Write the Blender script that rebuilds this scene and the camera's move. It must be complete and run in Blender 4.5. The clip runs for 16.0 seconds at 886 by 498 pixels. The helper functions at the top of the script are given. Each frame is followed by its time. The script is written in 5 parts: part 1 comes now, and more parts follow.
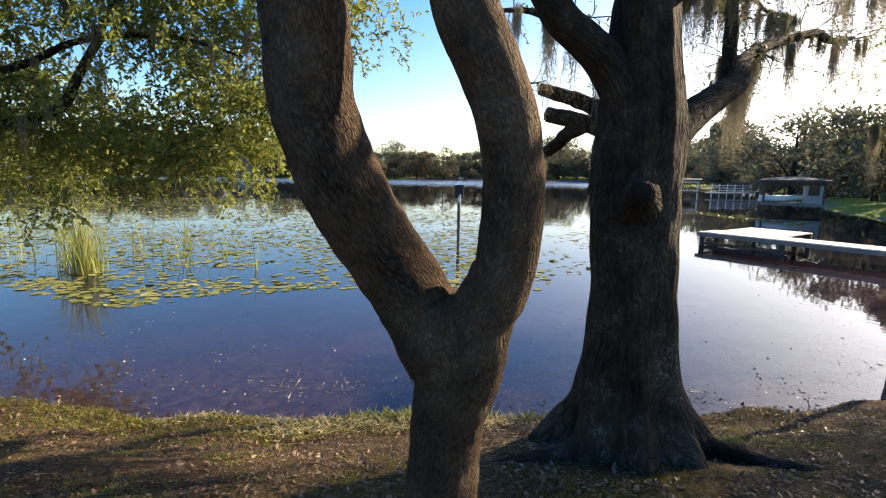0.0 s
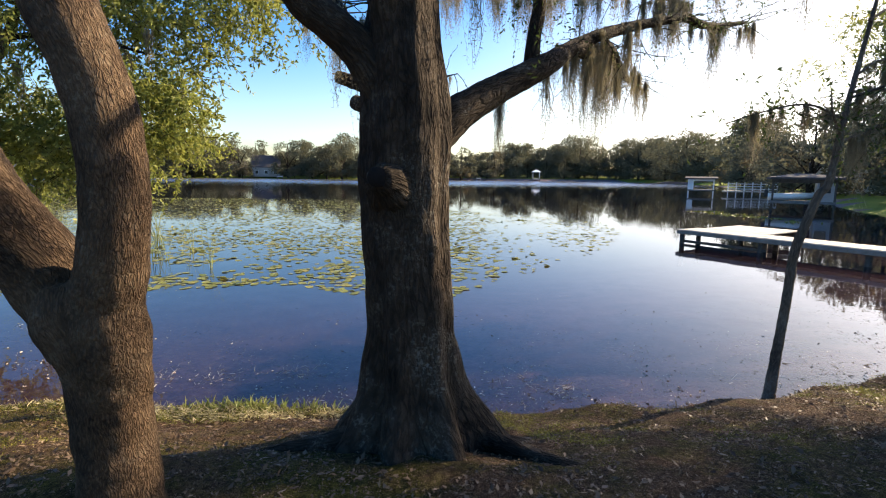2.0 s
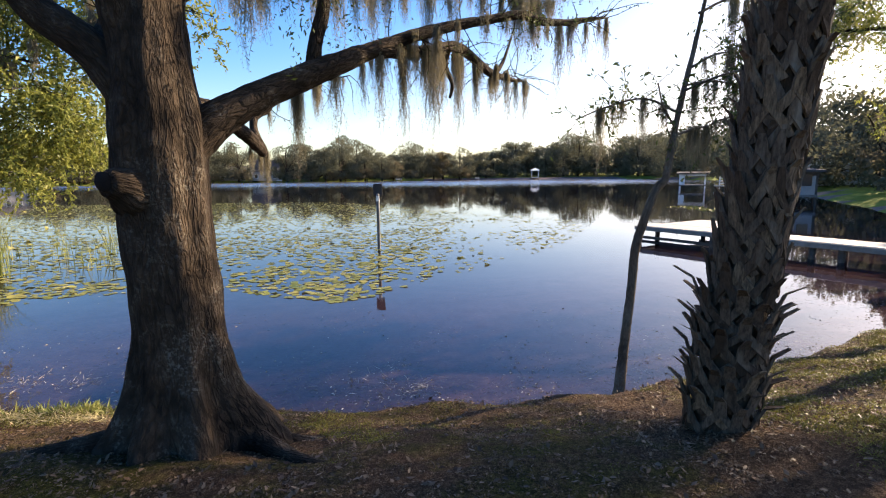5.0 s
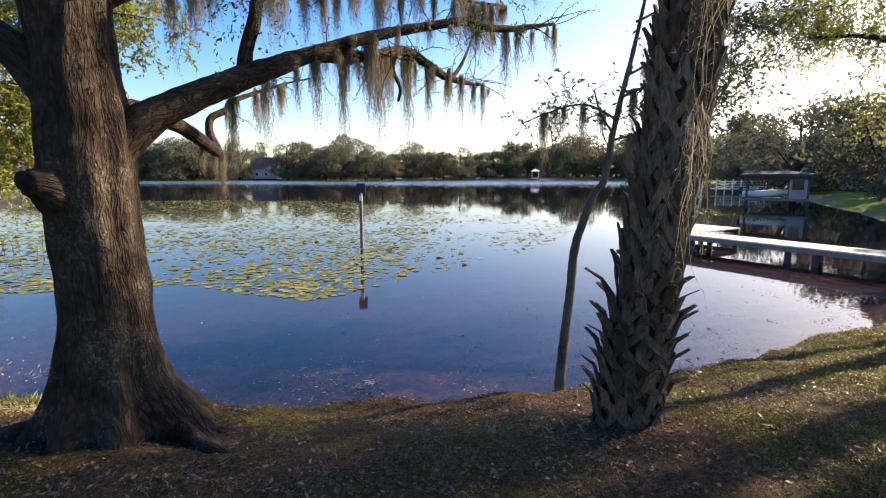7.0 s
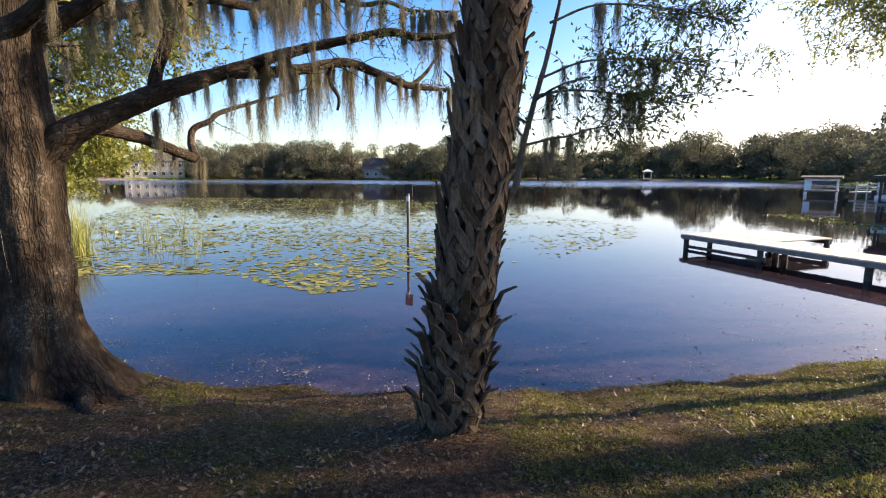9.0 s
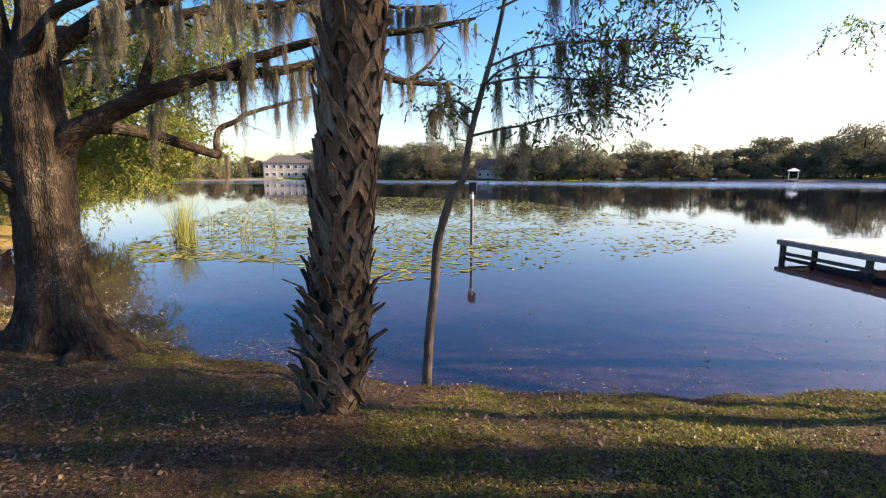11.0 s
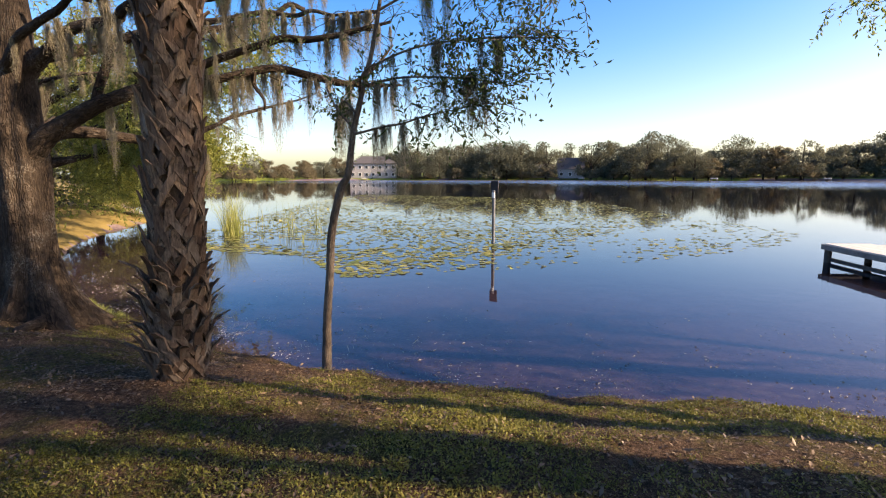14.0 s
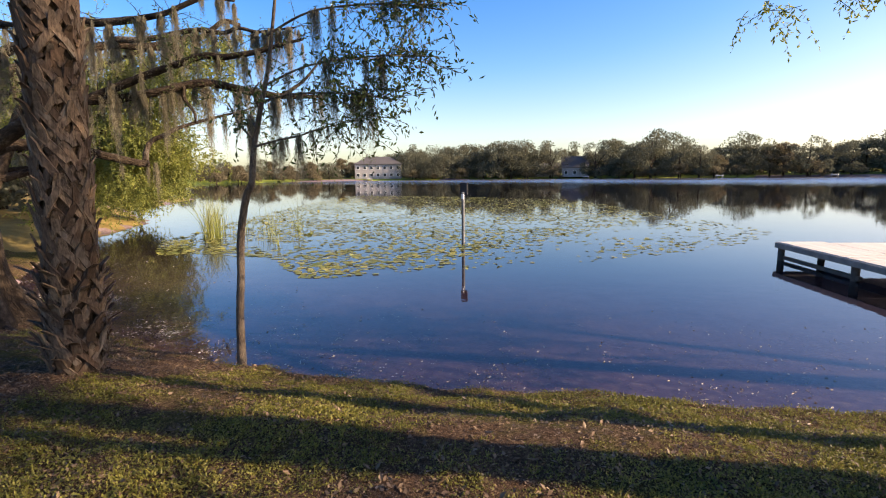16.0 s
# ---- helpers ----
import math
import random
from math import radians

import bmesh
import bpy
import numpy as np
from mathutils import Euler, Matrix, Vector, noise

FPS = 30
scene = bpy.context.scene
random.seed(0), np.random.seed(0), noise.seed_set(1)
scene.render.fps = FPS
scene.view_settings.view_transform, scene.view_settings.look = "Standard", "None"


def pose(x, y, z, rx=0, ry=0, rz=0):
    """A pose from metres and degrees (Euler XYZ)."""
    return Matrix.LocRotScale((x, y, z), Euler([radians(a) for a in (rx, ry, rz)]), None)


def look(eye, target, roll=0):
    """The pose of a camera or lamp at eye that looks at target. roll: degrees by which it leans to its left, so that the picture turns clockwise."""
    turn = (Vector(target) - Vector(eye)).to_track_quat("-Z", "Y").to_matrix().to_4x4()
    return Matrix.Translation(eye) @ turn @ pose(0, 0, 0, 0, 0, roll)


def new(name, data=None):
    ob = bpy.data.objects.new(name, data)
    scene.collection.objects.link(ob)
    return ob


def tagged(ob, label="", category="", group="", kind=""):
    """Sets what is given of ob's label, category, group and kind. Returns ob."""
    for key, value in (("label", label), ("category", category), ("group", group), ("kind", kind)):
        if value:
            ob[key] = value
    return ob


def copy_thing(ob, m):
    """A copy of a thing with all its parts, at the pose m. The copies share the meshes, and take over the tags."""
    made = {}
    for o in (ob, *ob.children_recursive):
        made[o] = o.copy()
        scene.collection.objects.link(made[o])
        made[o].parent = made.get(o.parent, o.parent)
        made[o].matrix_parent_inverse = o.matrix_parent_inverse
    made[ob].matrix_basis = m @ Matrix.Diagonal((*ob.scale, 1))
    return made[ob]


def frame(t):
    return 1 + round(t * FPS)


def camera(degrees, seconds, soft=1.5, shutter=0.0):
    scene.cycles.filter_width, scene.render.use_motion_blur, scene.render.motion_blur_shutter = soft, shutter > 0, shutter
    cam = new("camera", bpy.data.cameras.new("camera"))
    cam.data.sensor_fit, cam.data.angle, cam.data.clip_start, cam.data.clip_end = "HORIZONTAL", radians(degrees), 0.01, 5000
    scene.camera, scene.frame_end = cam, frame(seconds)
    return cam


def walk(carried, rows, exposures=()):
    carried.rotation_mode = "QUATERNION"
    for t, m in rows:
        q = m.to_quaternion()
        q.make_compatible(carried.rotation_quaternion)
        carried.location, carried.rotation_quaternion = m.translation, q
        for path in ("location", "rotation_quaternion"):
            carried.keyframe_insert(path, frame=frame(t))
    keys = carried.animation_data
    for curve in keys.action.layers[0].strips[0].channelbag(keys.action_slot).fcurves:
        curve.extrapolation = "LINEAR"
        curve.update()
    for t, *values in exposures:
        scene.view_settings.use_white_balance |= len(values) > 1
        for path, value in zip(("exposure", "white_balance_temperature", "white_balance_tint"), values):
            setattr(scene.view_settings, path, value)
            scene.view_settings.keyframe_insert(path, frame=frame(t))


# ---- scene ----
cam = camera(83.4, 16.0, soft=1.1)
# seconds, eye in metres (z = 0 is the lake's surface), turn in degrees
PATH = [
    (0.0, -0.399, -0.227, 2.228, 81.39, -0.93, -2.78),
    (0.5, 0.097, -0.053, 2.208, 81.40, -0.94, -2.32),
    (1.0, 0.524, -0.084, 2.193, 81.40, -0.77, -1.70),
    (1.5, 0.876, -0.148, 2.178, 81.41, -0.31, -1.32),
    (2.0, 1.211, -0.248, 2.165, 81.41, -0.59, -0.19),
    (2.5, 1.472, -0.149, 2.151, 81.46, 0.14, -0.67),
    (3.0, 1.753, -0.137, 2.147, 81.47, 0.15, -0.53),
    (3.5, 2.055, -0.121, 2.154, 81.45, 0.24, -0.21),
    (4.0, 2.407, -0.169, 2.149, 81.48, 0.86, 0.31),
    (6.3, 3.094, -0.340, 2.184, 81.43, -0.00, 0.30),
    (6.5, 3.185, -0.346, 2.176, 81.44, 0.01, 0.93),
    (7.0, 3.336, -0.386, 2.183, 81.43, -0.02, 0.39),
    (7.5, 3.700, -0.433, 2.198, 81.42, -0.02, 0.52),
    (8.0, 4.180, -0.433, 2.197, 81.42, 0.08, 1.52),
    (8.5, 4.715, -0.360, 2.194, 81.42, 0.04, 7.80),
    (9.0, 5.225, -0.324, 2.235, 81.41, -0.14, 12.73),
    (11.3, 6.923, 0.273, 2.134, 81.45, -0.01, 28.63),
    (11.5, 7.047, 0.341, 2.121, 81.44, -0.01, 30.54),
    (12.0, 7.256, 0.414, 2.098, 81.46, -0.05, 33.06),
    (12.5, 7.593, 0.559, 2.104, 81.46, -0.03, 33.83),
    (13.0, 7.916, 0.702, 2.112, 81.46, 0.01, 34.73),
    (13.5, 8.206, 0.826, 2.116, 81.45, 0.06, 35.12),
    (14.0, 8.501, 0.956, 2.117, 81.46, 0.13, 35.60),
    (14.5, 8.778, 1.087, 2.129, 81.45, 0.22, 36.08),
    (15.0, 9.068, 1.212, 2.156, 81.44, 0.32, 36.53),
    (15.5, 9.361, 1.340, 2.182, 81.43, 0.41, 36.90),
    (16.0, 9.660, 1.370, 2.195, 81.42, 0.72, 36.47),
]
walk(cam, [(t, pose(x, y, z, rx, ry, rz)) for t, x, y, z, rx, ry, rz in PATH], [(0.0, 1.66, 6850, 11), (2.5, 1.58, 6850, 14), (4.0, 1.66, 6950, 18), (6.5, 1.64, 6900, 17), (9.0, 1.69, 6900, 18), (11.5, 1.74, 7000, 20), (16.0, 1.50, 7000, 22)])

# ---------------------------------------------------------------- light
SUN_AZ, SUN_EL = 64.0, 25.0        # degrees clockwise from +y, and above the horizon
sun_dir = Vector((math.sin(radians(SUN_AZ)) * math.cos(radians(SUN_EL)), math.cos(radians(SUN_AZ)) * math.cos(radians(SUN_EL)), math.sin(radians(SUN_EL))))
world = bpy.data.worlds.new("world")
scene.world = world
world.use_nodes = True
wn = world.node_tree.nodes
sky = wn.new("ShaderNodeTexSky")
sky.sky_type, sky.sun_disc = "NISHITA", False
sky.sun_elevation, sky.sun_rotation = radians(SUN_EL), radians(SUN_AZ)
sky.air_density, sky.dust_density, sky.ozone_density = 1.0, 1.4, 2.3
deep = wn.new("ShaderNodeHueSaturation")
deep.inputs["Saturation"].default_value = 1.45
deep.inputs["Hue"].default_value = 0.507
world.node_tree.links.new(sky.outputs[0], deep.inputs["Color"])
grey = wn.new("ShaderNodeRGBToBW")
world.node_tree.links.new(sky.outputs[0], grey.inputs[0])
haze = wn.new("ShaderNodeMapRange")
haze.inputs[1].default_value, haze.inputs[2].default_value, haze.inputs[4].default_value = 2.8, 8.0, 0.70
world.node_tree.links.new(grey.outputs[0], haze.inputs[0])
veil = wn.new("ShaderNodeMix")
veil.data_type = "RGBA"
world.node_tree.links.new(haze.outputs[0], veil.inputs[0])
world.node_tree.links.new(deep.outputs[0], veil.inputs[6])
world.node_tree.links.new(grey.outputs[0], veil.inputs[7])
world.node_tree.links.new(veil.outputs[2], wn["Background"].inputs[0])
wn["Background"].inputs[1].default_value = 0.104
lamp = bpy.data.lights.new("sun", "SUN")
lamp.energy, lamp.angle, lamp.color = 5.0, radians(0.6), (1.0, 0.84, 0.60)
new("sun", lamp).matrix_world = look(sun_dir * 50, (0, 0, 0))

# ---------------------------------------------------------------- materials


def material(name):
    m = bpy.data.materials.new(name)
    m.use_nodes = True
    nt = m.node_tree
    return m, nt, nt.nodes["Principled BSDF"], nt.nodes["Material Output"]


def ramp(nt, fac, stops):
    r = nt.nodes.new("ShaderNodeValToRGB")
    e = r.color_ramp.elements
    while len(e) < len(stops):
        e.new(0.5)
    for el, (p, c) in zip(e, stops):
        el.position, el.color = p, (*c, 1)
    nt.links.new(fac, r.inputs[0])
    return r.outputs[0]


def coords(nt, kind="Object", scale=(1, 1, 1)):
    c = nt.nodes.new("ShaderNodeTexCoord")
    mp = nt.nodes.new("ShaderNodeMapping")
    mp.inputs["Scale"].default_value = scale
    nt.links.new(c.outputs[kind], mp.inputs[0])
    return mp.outputs[0]


def noise_tex(nt, vec, scale, detail=6.0, rough=0.6):
    n = nt.nodes.new("ShaderNodeTexNoise")
    n.inputs["Scale"].default_value, n.inputs["Detail"].default_value, n.inputs["Roughness"].default_value = scale, detail, rough
    if vec:
        nt.links.new(vec, n.inputs["Vector"])
    return n.outputs["Fac"]


def mixed(nt, fac, a, b, how="MIX"):
    m = nt.nodes.new("ShaderNodeMix")
    m.data_type, m.blend_type = "RGBA", how
    for sock, v in ((m.inputs[0], fac), (m.inputs[6], a), (m.inputs[7], b)):
        if isinstance(v, (int, float)):
            sock.default_value = v
        elif isinstance(v, tuple):
            sock.default_value = (*v, 1)
        else:
            nt.links.new(v, sock)
    return m.outputs[2]


def bump(nt, height, strength, dist, bsdf):
    b = nt.nodes.new("ShaderNodeBump")
    b.inputs["Strength"].default_value, b.inputs["Distance"].default_value = strength, dist
    nt.links.new(height, b.inputs["Height"])
    nt.links.new(b.outputs[0], bsdf.inputs["Normal"])


def plain_noise(name, dark, light, scale=8.0, rough=0.8, stretch=(1, 1, 1), b=0.4, dist=0.01, kind="Object"):
    m, nt, p, _ = material(name)
    v = coords(nt, kind, stretch)
    f = noise_tex(nt, v, scale)
    f2 = noise_tex(nt, v, scale * 7)
    col = ramp(nt, f, [(0.3, dark), (0.7, light)])
    col = mixed(nt, 0.35, col, ramp(nt, f2, [(0.3, dark), (0.7, light)]))
    nt.links.new(col, p.inputs["Base Color"])
    p.inputs["Roughness"].default_value = rough
    p.inputs["Specular IOR Level"].default_value = 0.25
    bump(nt, f2, b, dist, p)
    return m


def bark_material(name, dark, mid, light, lichen, grain=60.0, depth=0.012, stretch=0.2):
    """Furrowed bark that runs along the limb: long ridges, cross cracks, fine grain and lichen patches."""
    m, nt, p, _ = material(name)
    v = coords(nt, "UV", (1, stretch, 1))
    n = nt.nodes.new("ShaderNodeTexNoise")
    n.inputs["Scale"].default_value, n.inputs["Detail"].default_value = 12, 6
    nt.links.new(v, n.inputs["Vector"])
    sc = nt.nodes.new("ShaderNodeVectorMath")
    sc.operation = "SCALE"
    sc.inputs[3].default_value = 0.06
    nt.links.new(n.outputs["Color"], sc.inputs[0])
    add = nt.nodes.new("ShaderNodeVectorMath")
    add.operation = "ADD"
    nt.links.new(v, add.inputs[0])
    nt.links.new(sc.outputs[0], add.inputs[1])
    ridge = noise_tex(nt, add.outputs[0], grain, 3, 0.5)
    vor = nt.nodes.new("ShaderNodeTexVoronoi")
    vor.feature = "DISTANCE_TO_EDGE"
    vor.inputs["Scale"].default_value = grain * 0.8
    nt.links.new(add.outputs[0], vor.inputs["Vector"])
    edge = ramp(nt, vor.outputs["Distance"], [(0.0, (0.25, 0.25, 0.25)), (0.16, (1, 1, 1))])
    ridges = ramp(nt, ridge, [(0.36, (0, 0, 0)), (0.56, (1, 1, 1))])
    fine = noise_tex(nt, coords(nt, "UV", (1, 0.5, 1)), 240, 6, 0.75)
    big = noise_tex(nt, coords(nt, "Object"), 2.6, 5, 0.65)
    h = mixed(nt, 1.0, ridges, edge, "MULTIPLY")
    col = mixed(nt, h, dark, ramp(nt, fine, [(0.3, mid), (0.75, light)]))
    col = mixed(nt, 0.45, col, ramp(nt, big, [(0.35, dark), (0.65, light)]))
    patch = ramp(nt, big, [(0.52, (0, 0, 0)), (0.68, (0.8, 0.8, 0.8))])
    speck = ramp(nt, noise_tex(nt, coords(nt, "Object"), 45, 5, 0.7), [(0.5, (0, 0, 0)), (0.6, (1, 1, 1))])
    col = mixed(nt, mixed(nt, 1.0, patch, speck, "MULTIPLY"), col, lichen)
    nt.links.new(col, p.inputs["Base Color"])
    p.inputs["Roughness"].default_value = 0.92
    p.inputs["Specular IOR Level"].default_value = 0.12
    bump(nt, mixed(nt, 0.3, h, fine), 1.0, depth, p)
    return m


def leaf_material(name, cols, trans=0.45, kind="island", rough=0.5):
    m, nt, p, out = material(name)
    if kind == "island":
        g = nt.nodes.new("ShaderNodeNewGeometry").outputs["Random Per Island"]
    else:
        g = nt.nodes.new("ShaderNodeObjectInfo").outputs["Random"]
    n = len(cols)
    c = ramp(nt, g, [(i / max(1, n - 1), k) for i, k in enumerate(cols)])
    c = mixed(nt, 0.5, c, ramp(nt, noise_tex(nt, coords(nt, "Object"), 0.9, 3), [(0.3, cols[0]), (0.7, cols[-1])]))
    nt.links.new(c, p.inputs["Base Color"])
    p.inputs["Roughness"].default_value = rough
    p.inputs["Specular IOR Level"].default_value = 0.3
    t = nt.nodes.new("ShaderNodeBsdfTranslucent")
    nt.links.new(c, t.inputs[0])
    mx = nt.nodes.new("ShaderNodeMixShader")
    mx.inputs[0].default_value = trans
    nt.links.new(p.outputs[0], mx.inputs[1])
    nt.links.new(t.outputs[0], mx.inputs[2])
    nt.links.new(mx.outputs[0], out.inputs[0])
    return m


BARK_OAK = bark_material("oak_bark", (0.008, 0.0055, 0.004), (0.035, 0.024, 0.017), (0.085, 0.062, 0.042), (0.19, 0.175, 0.145), 48.0, 0.022, 0.22)
BARK_YOUNG = bark_material("young_oak_bark", (0.014, 0.008, 0.005), (0.085, 0.054, 0.034), (0.225, 0.15, 0.094), (0.24, 0.19, 0.13), 84.0, 0.034, 0.30)
BARK_SAPLING = bark_material("sapling_bark", (0.04, 0.03, 0.024), (0.12, 0.09, 0.065), (0.2, 0.16, 0.12), (0.22, 0.22, 0.18), 90.0, 0.005)
LEAF_OAK = leaf_material("oak_leaf", [(0.07, 0.10, 0.024), (0.18, 0.21, 0.045), (0.38, 0.37, 0.085)], 0.55)
LEAF_DARK = leaf_material("laurel_leaf", [(0.03, 0.055, 0.015), (0.06, 0.09, 0.02), (0.10, 0.12, 0.03)], 0.4)
MOSS = leaf_material("moss_strand", [(0.11, 0.105, 0.075), (0.19, 0.175, 0.12), (0.31, 0.26, 0.17)], 0.45, rough=0.9)


def boot_material():
    """Old palm boots: each weathered to its own grey or brown, with streaks along the grain."""
    m, nt, p, _ = material("palm_boot")
    own = nt.nodes.new("ShaderNodeObjectInfo").outputs["Random"]
    v = coords(nt, "Object", (1, 1, 0.2))
    shift = nt.nodes.new("ShaderNodeVectorMath")
    shift.operation = "ADD"
    nt.links.new(v, shift.inputs[0])
    nt.links.new(ramp(nt, own, [(0.0, (0, 0, 0)), (1.0, (9, 7, 5))]), shift.inputs[1])
    streak, blotch = noise_tex(nt, shift.outputs[0], 60, 5, 0.7), noise_tex(nt, shift.outputs[0], 9, 4, 0.6)
    base = ramp(nt, own, [(0.0, (0.055, 0.034, 0.021)), (0.35, (0.10, 0.064, 0.042)), (0.75, (0.135, 0.098, 0.07)), (1.0, (0.21, 0.14, 0.085))])
    col = mixed(nt, ramp(nt, streak, [(0.38, (0.75, 0.75, 0.75)), (0.6, (0, 0, 0))]), base, (0.028, 0.018, 0.012))
    col = mixed(nt, ramp(nt, blotch, [(0.55, (0, 0, 0)), (0.72, (0.6, 0.6, 0.6))]), col, (0.21, 0.175, 0.135))
    nt.links.new(col, p.inputs["Base Color"])
    p.inputs["Roughness"].default_value = 0.9
    p.inputs["Specular IOR Level"].default_value = 0.15
    bump(nt, streak, 0.8, 0.006, p)
    return m


BOOT = boot_material()
BOOT_FIBRE = plain_noise("palm_fibre", (0.02, 0.014, 0.01), (0.10, 0.065, 0.04), 30, 0.95, (1, 1, 0.2), 0.9, 0.01)
GRASS = leaf_material("grass_blade", [(0.042, 0.05, 0.007), (0.11, 0.115, 0.013), (0.27, 0.235, 0.05)], 0.4)
DRYGRASS = leaf_material("dry_grass", [(0.30, 0.24, 0.11), (0.5, 0.42, 0.22), (0.62, 0.55, 0.33)], 0.45)
LITTER = leaf_material("leaf_litter", [(0.030, 0.017, 0.011), (0.095, 0.056, 0.031), (0.25, 0.17, 0.10)], 0.15)
FLECK = leaf_material("bleached_leaf", [(0.17, 0.13, 0.10), (0.32, 0.27, 0.22), (0.5, 0.46, 0.4)], 0.1)
WEED = leaf_material("waterweed", [(0.10, 0.075, 0.05), (0.22, 0.18, 0.12), (0.38, 0.32, 0.24)], 0.2)
REED = leaf_material("reed_blade", [(0.12, 0.16, 0.03), (0.22, 0.25, 0.05), (0.36, 0.33, 0.12)], 0.4)
PAD = leaf_material("lily_pad", [(0.07, 0.10, 0.018), (0.16, 0.18, 0.03), (0.31, 0.27, 0.08)], 0.15, "object", 0.6)
PAD_MANY = leaf_material("lily_pad_many", [(0.07, 0.10, 0.018), (0.16, 0.18, 0.03), (0.31, 0.27, 0.08)], 0.15, "island", 0.6)
WOOD = plain_noise("weathered_wood", (0.30, 0.27, 0.24), (0.62, 0.58, 0.52), 6, 0.8, (1, 1, 1), 0.4, 0.004)
WOOD_GREY = plain_noise("grey_timber", (0.10, 0.095, 0.09), (0.24, 0.225, 0.205), 5, 0.85, (1, 1, 1), 0.4, 0.004)
# near black for the shade inside the oak stub's hole
HOLLOW_SHADE = plain_noise("hollow_shade", (0.004, 0.003, 0.003), (0.015, 0.011, 0.009), 20, 0.95)
WOOD_DARK = plain_noise("wet_timber", (0.035, 0.03, 0.026), (0.12, 0.10, 0.085), 6, 0.8)
POSTMAT = plain_noise("galvanised_post", (0.07, 0.072, 0.075), (0.16, 0.165, 0.17), 10, 0.6)
SIGNMAT = plain_noise("sign_back", (0.02, 0.02, 0.022), (0.05, 0.05, 0.055), 6, 0.6)
WHITE = plain_noise("white_paint", (0.66, 0.66, 0.64), (0.82, 0.82, 0.80), 3, 0.6, b=0.1)
GREYROOF = plain_noise("grey_shingle", (0.05, 0.047, 0.047), (0.11, 0.10, 0.10), 4, 0.95)
TAN = plain_noise("tan_siding", (0.26, 0.245, 0.235), (0.38, 0.355, 0.335), 2, 0.8, b=0.1)
GLASS_DARK, _nt, _p, _ = material("window_glass")
_p.inputs["Base Color"].default_value, _p.inputs["Roughness"].default_value = (0.03, 0.035, 0.04, 1), 0.08
FARLEAF = leaf_material("far_leaf", [(0.08, 0.083, 0.055), (0.115, 0.118, 0.075), (0.155, 0.152, 0.098)], 0.4, rough=0.95)
FARLEAF2 = leaf_material("far_leaf_dry", [(0.08, 0.072, 0.036), (0.15, 0.125, 0.068), (0.22, 0.175, 0.11)], 0.4, rough=0.95)


def ground_material():
    m, nt, p, _ = material("bank_soil")
    v = coords(nt, "Object")
    big, mid, fine, grit = noise_tex(nt, v, 0.6, 4), noise_tex(nt, v, 4, 6, 0.7), noise_tex(nt, v, 30, 6, 0.8), noise_tex(nt, v, 150, 4, 0.7)
    crumbs = mixed(nt, 0.5, fine, grit)
    soil = ramp(nt, crumbs, [(0.38, (0.012, 0.007, 0.004)), (0.5, (0.068, 0.040, 0.024)), (0.64, (0.23, 0.155, 0.098))])
    green = ramp(nt, crumbs, [(0.38, (0.012, 0.012, 0.003)), (0.5, (0.06, 0.058, 0.010)), (0.64, (0.18, 0.165, 0.035))])
    mask = mixed(nt, 0.45, big, mid)
    col = mixed(nt, ramp(nt, mask, [(0.46, (0, 0, 0)), (0.60, (1, 1, 1))]), soil, green)
    nt.links.new(col, p.inputs["Base Color"])
    p.inputs["Roughness"].default_value = 0.95
    p.inputs["Specular IOR Level"].default_value = 0.1
    bump(nt, crumbs, 1.0, 0.06, p)
    return m


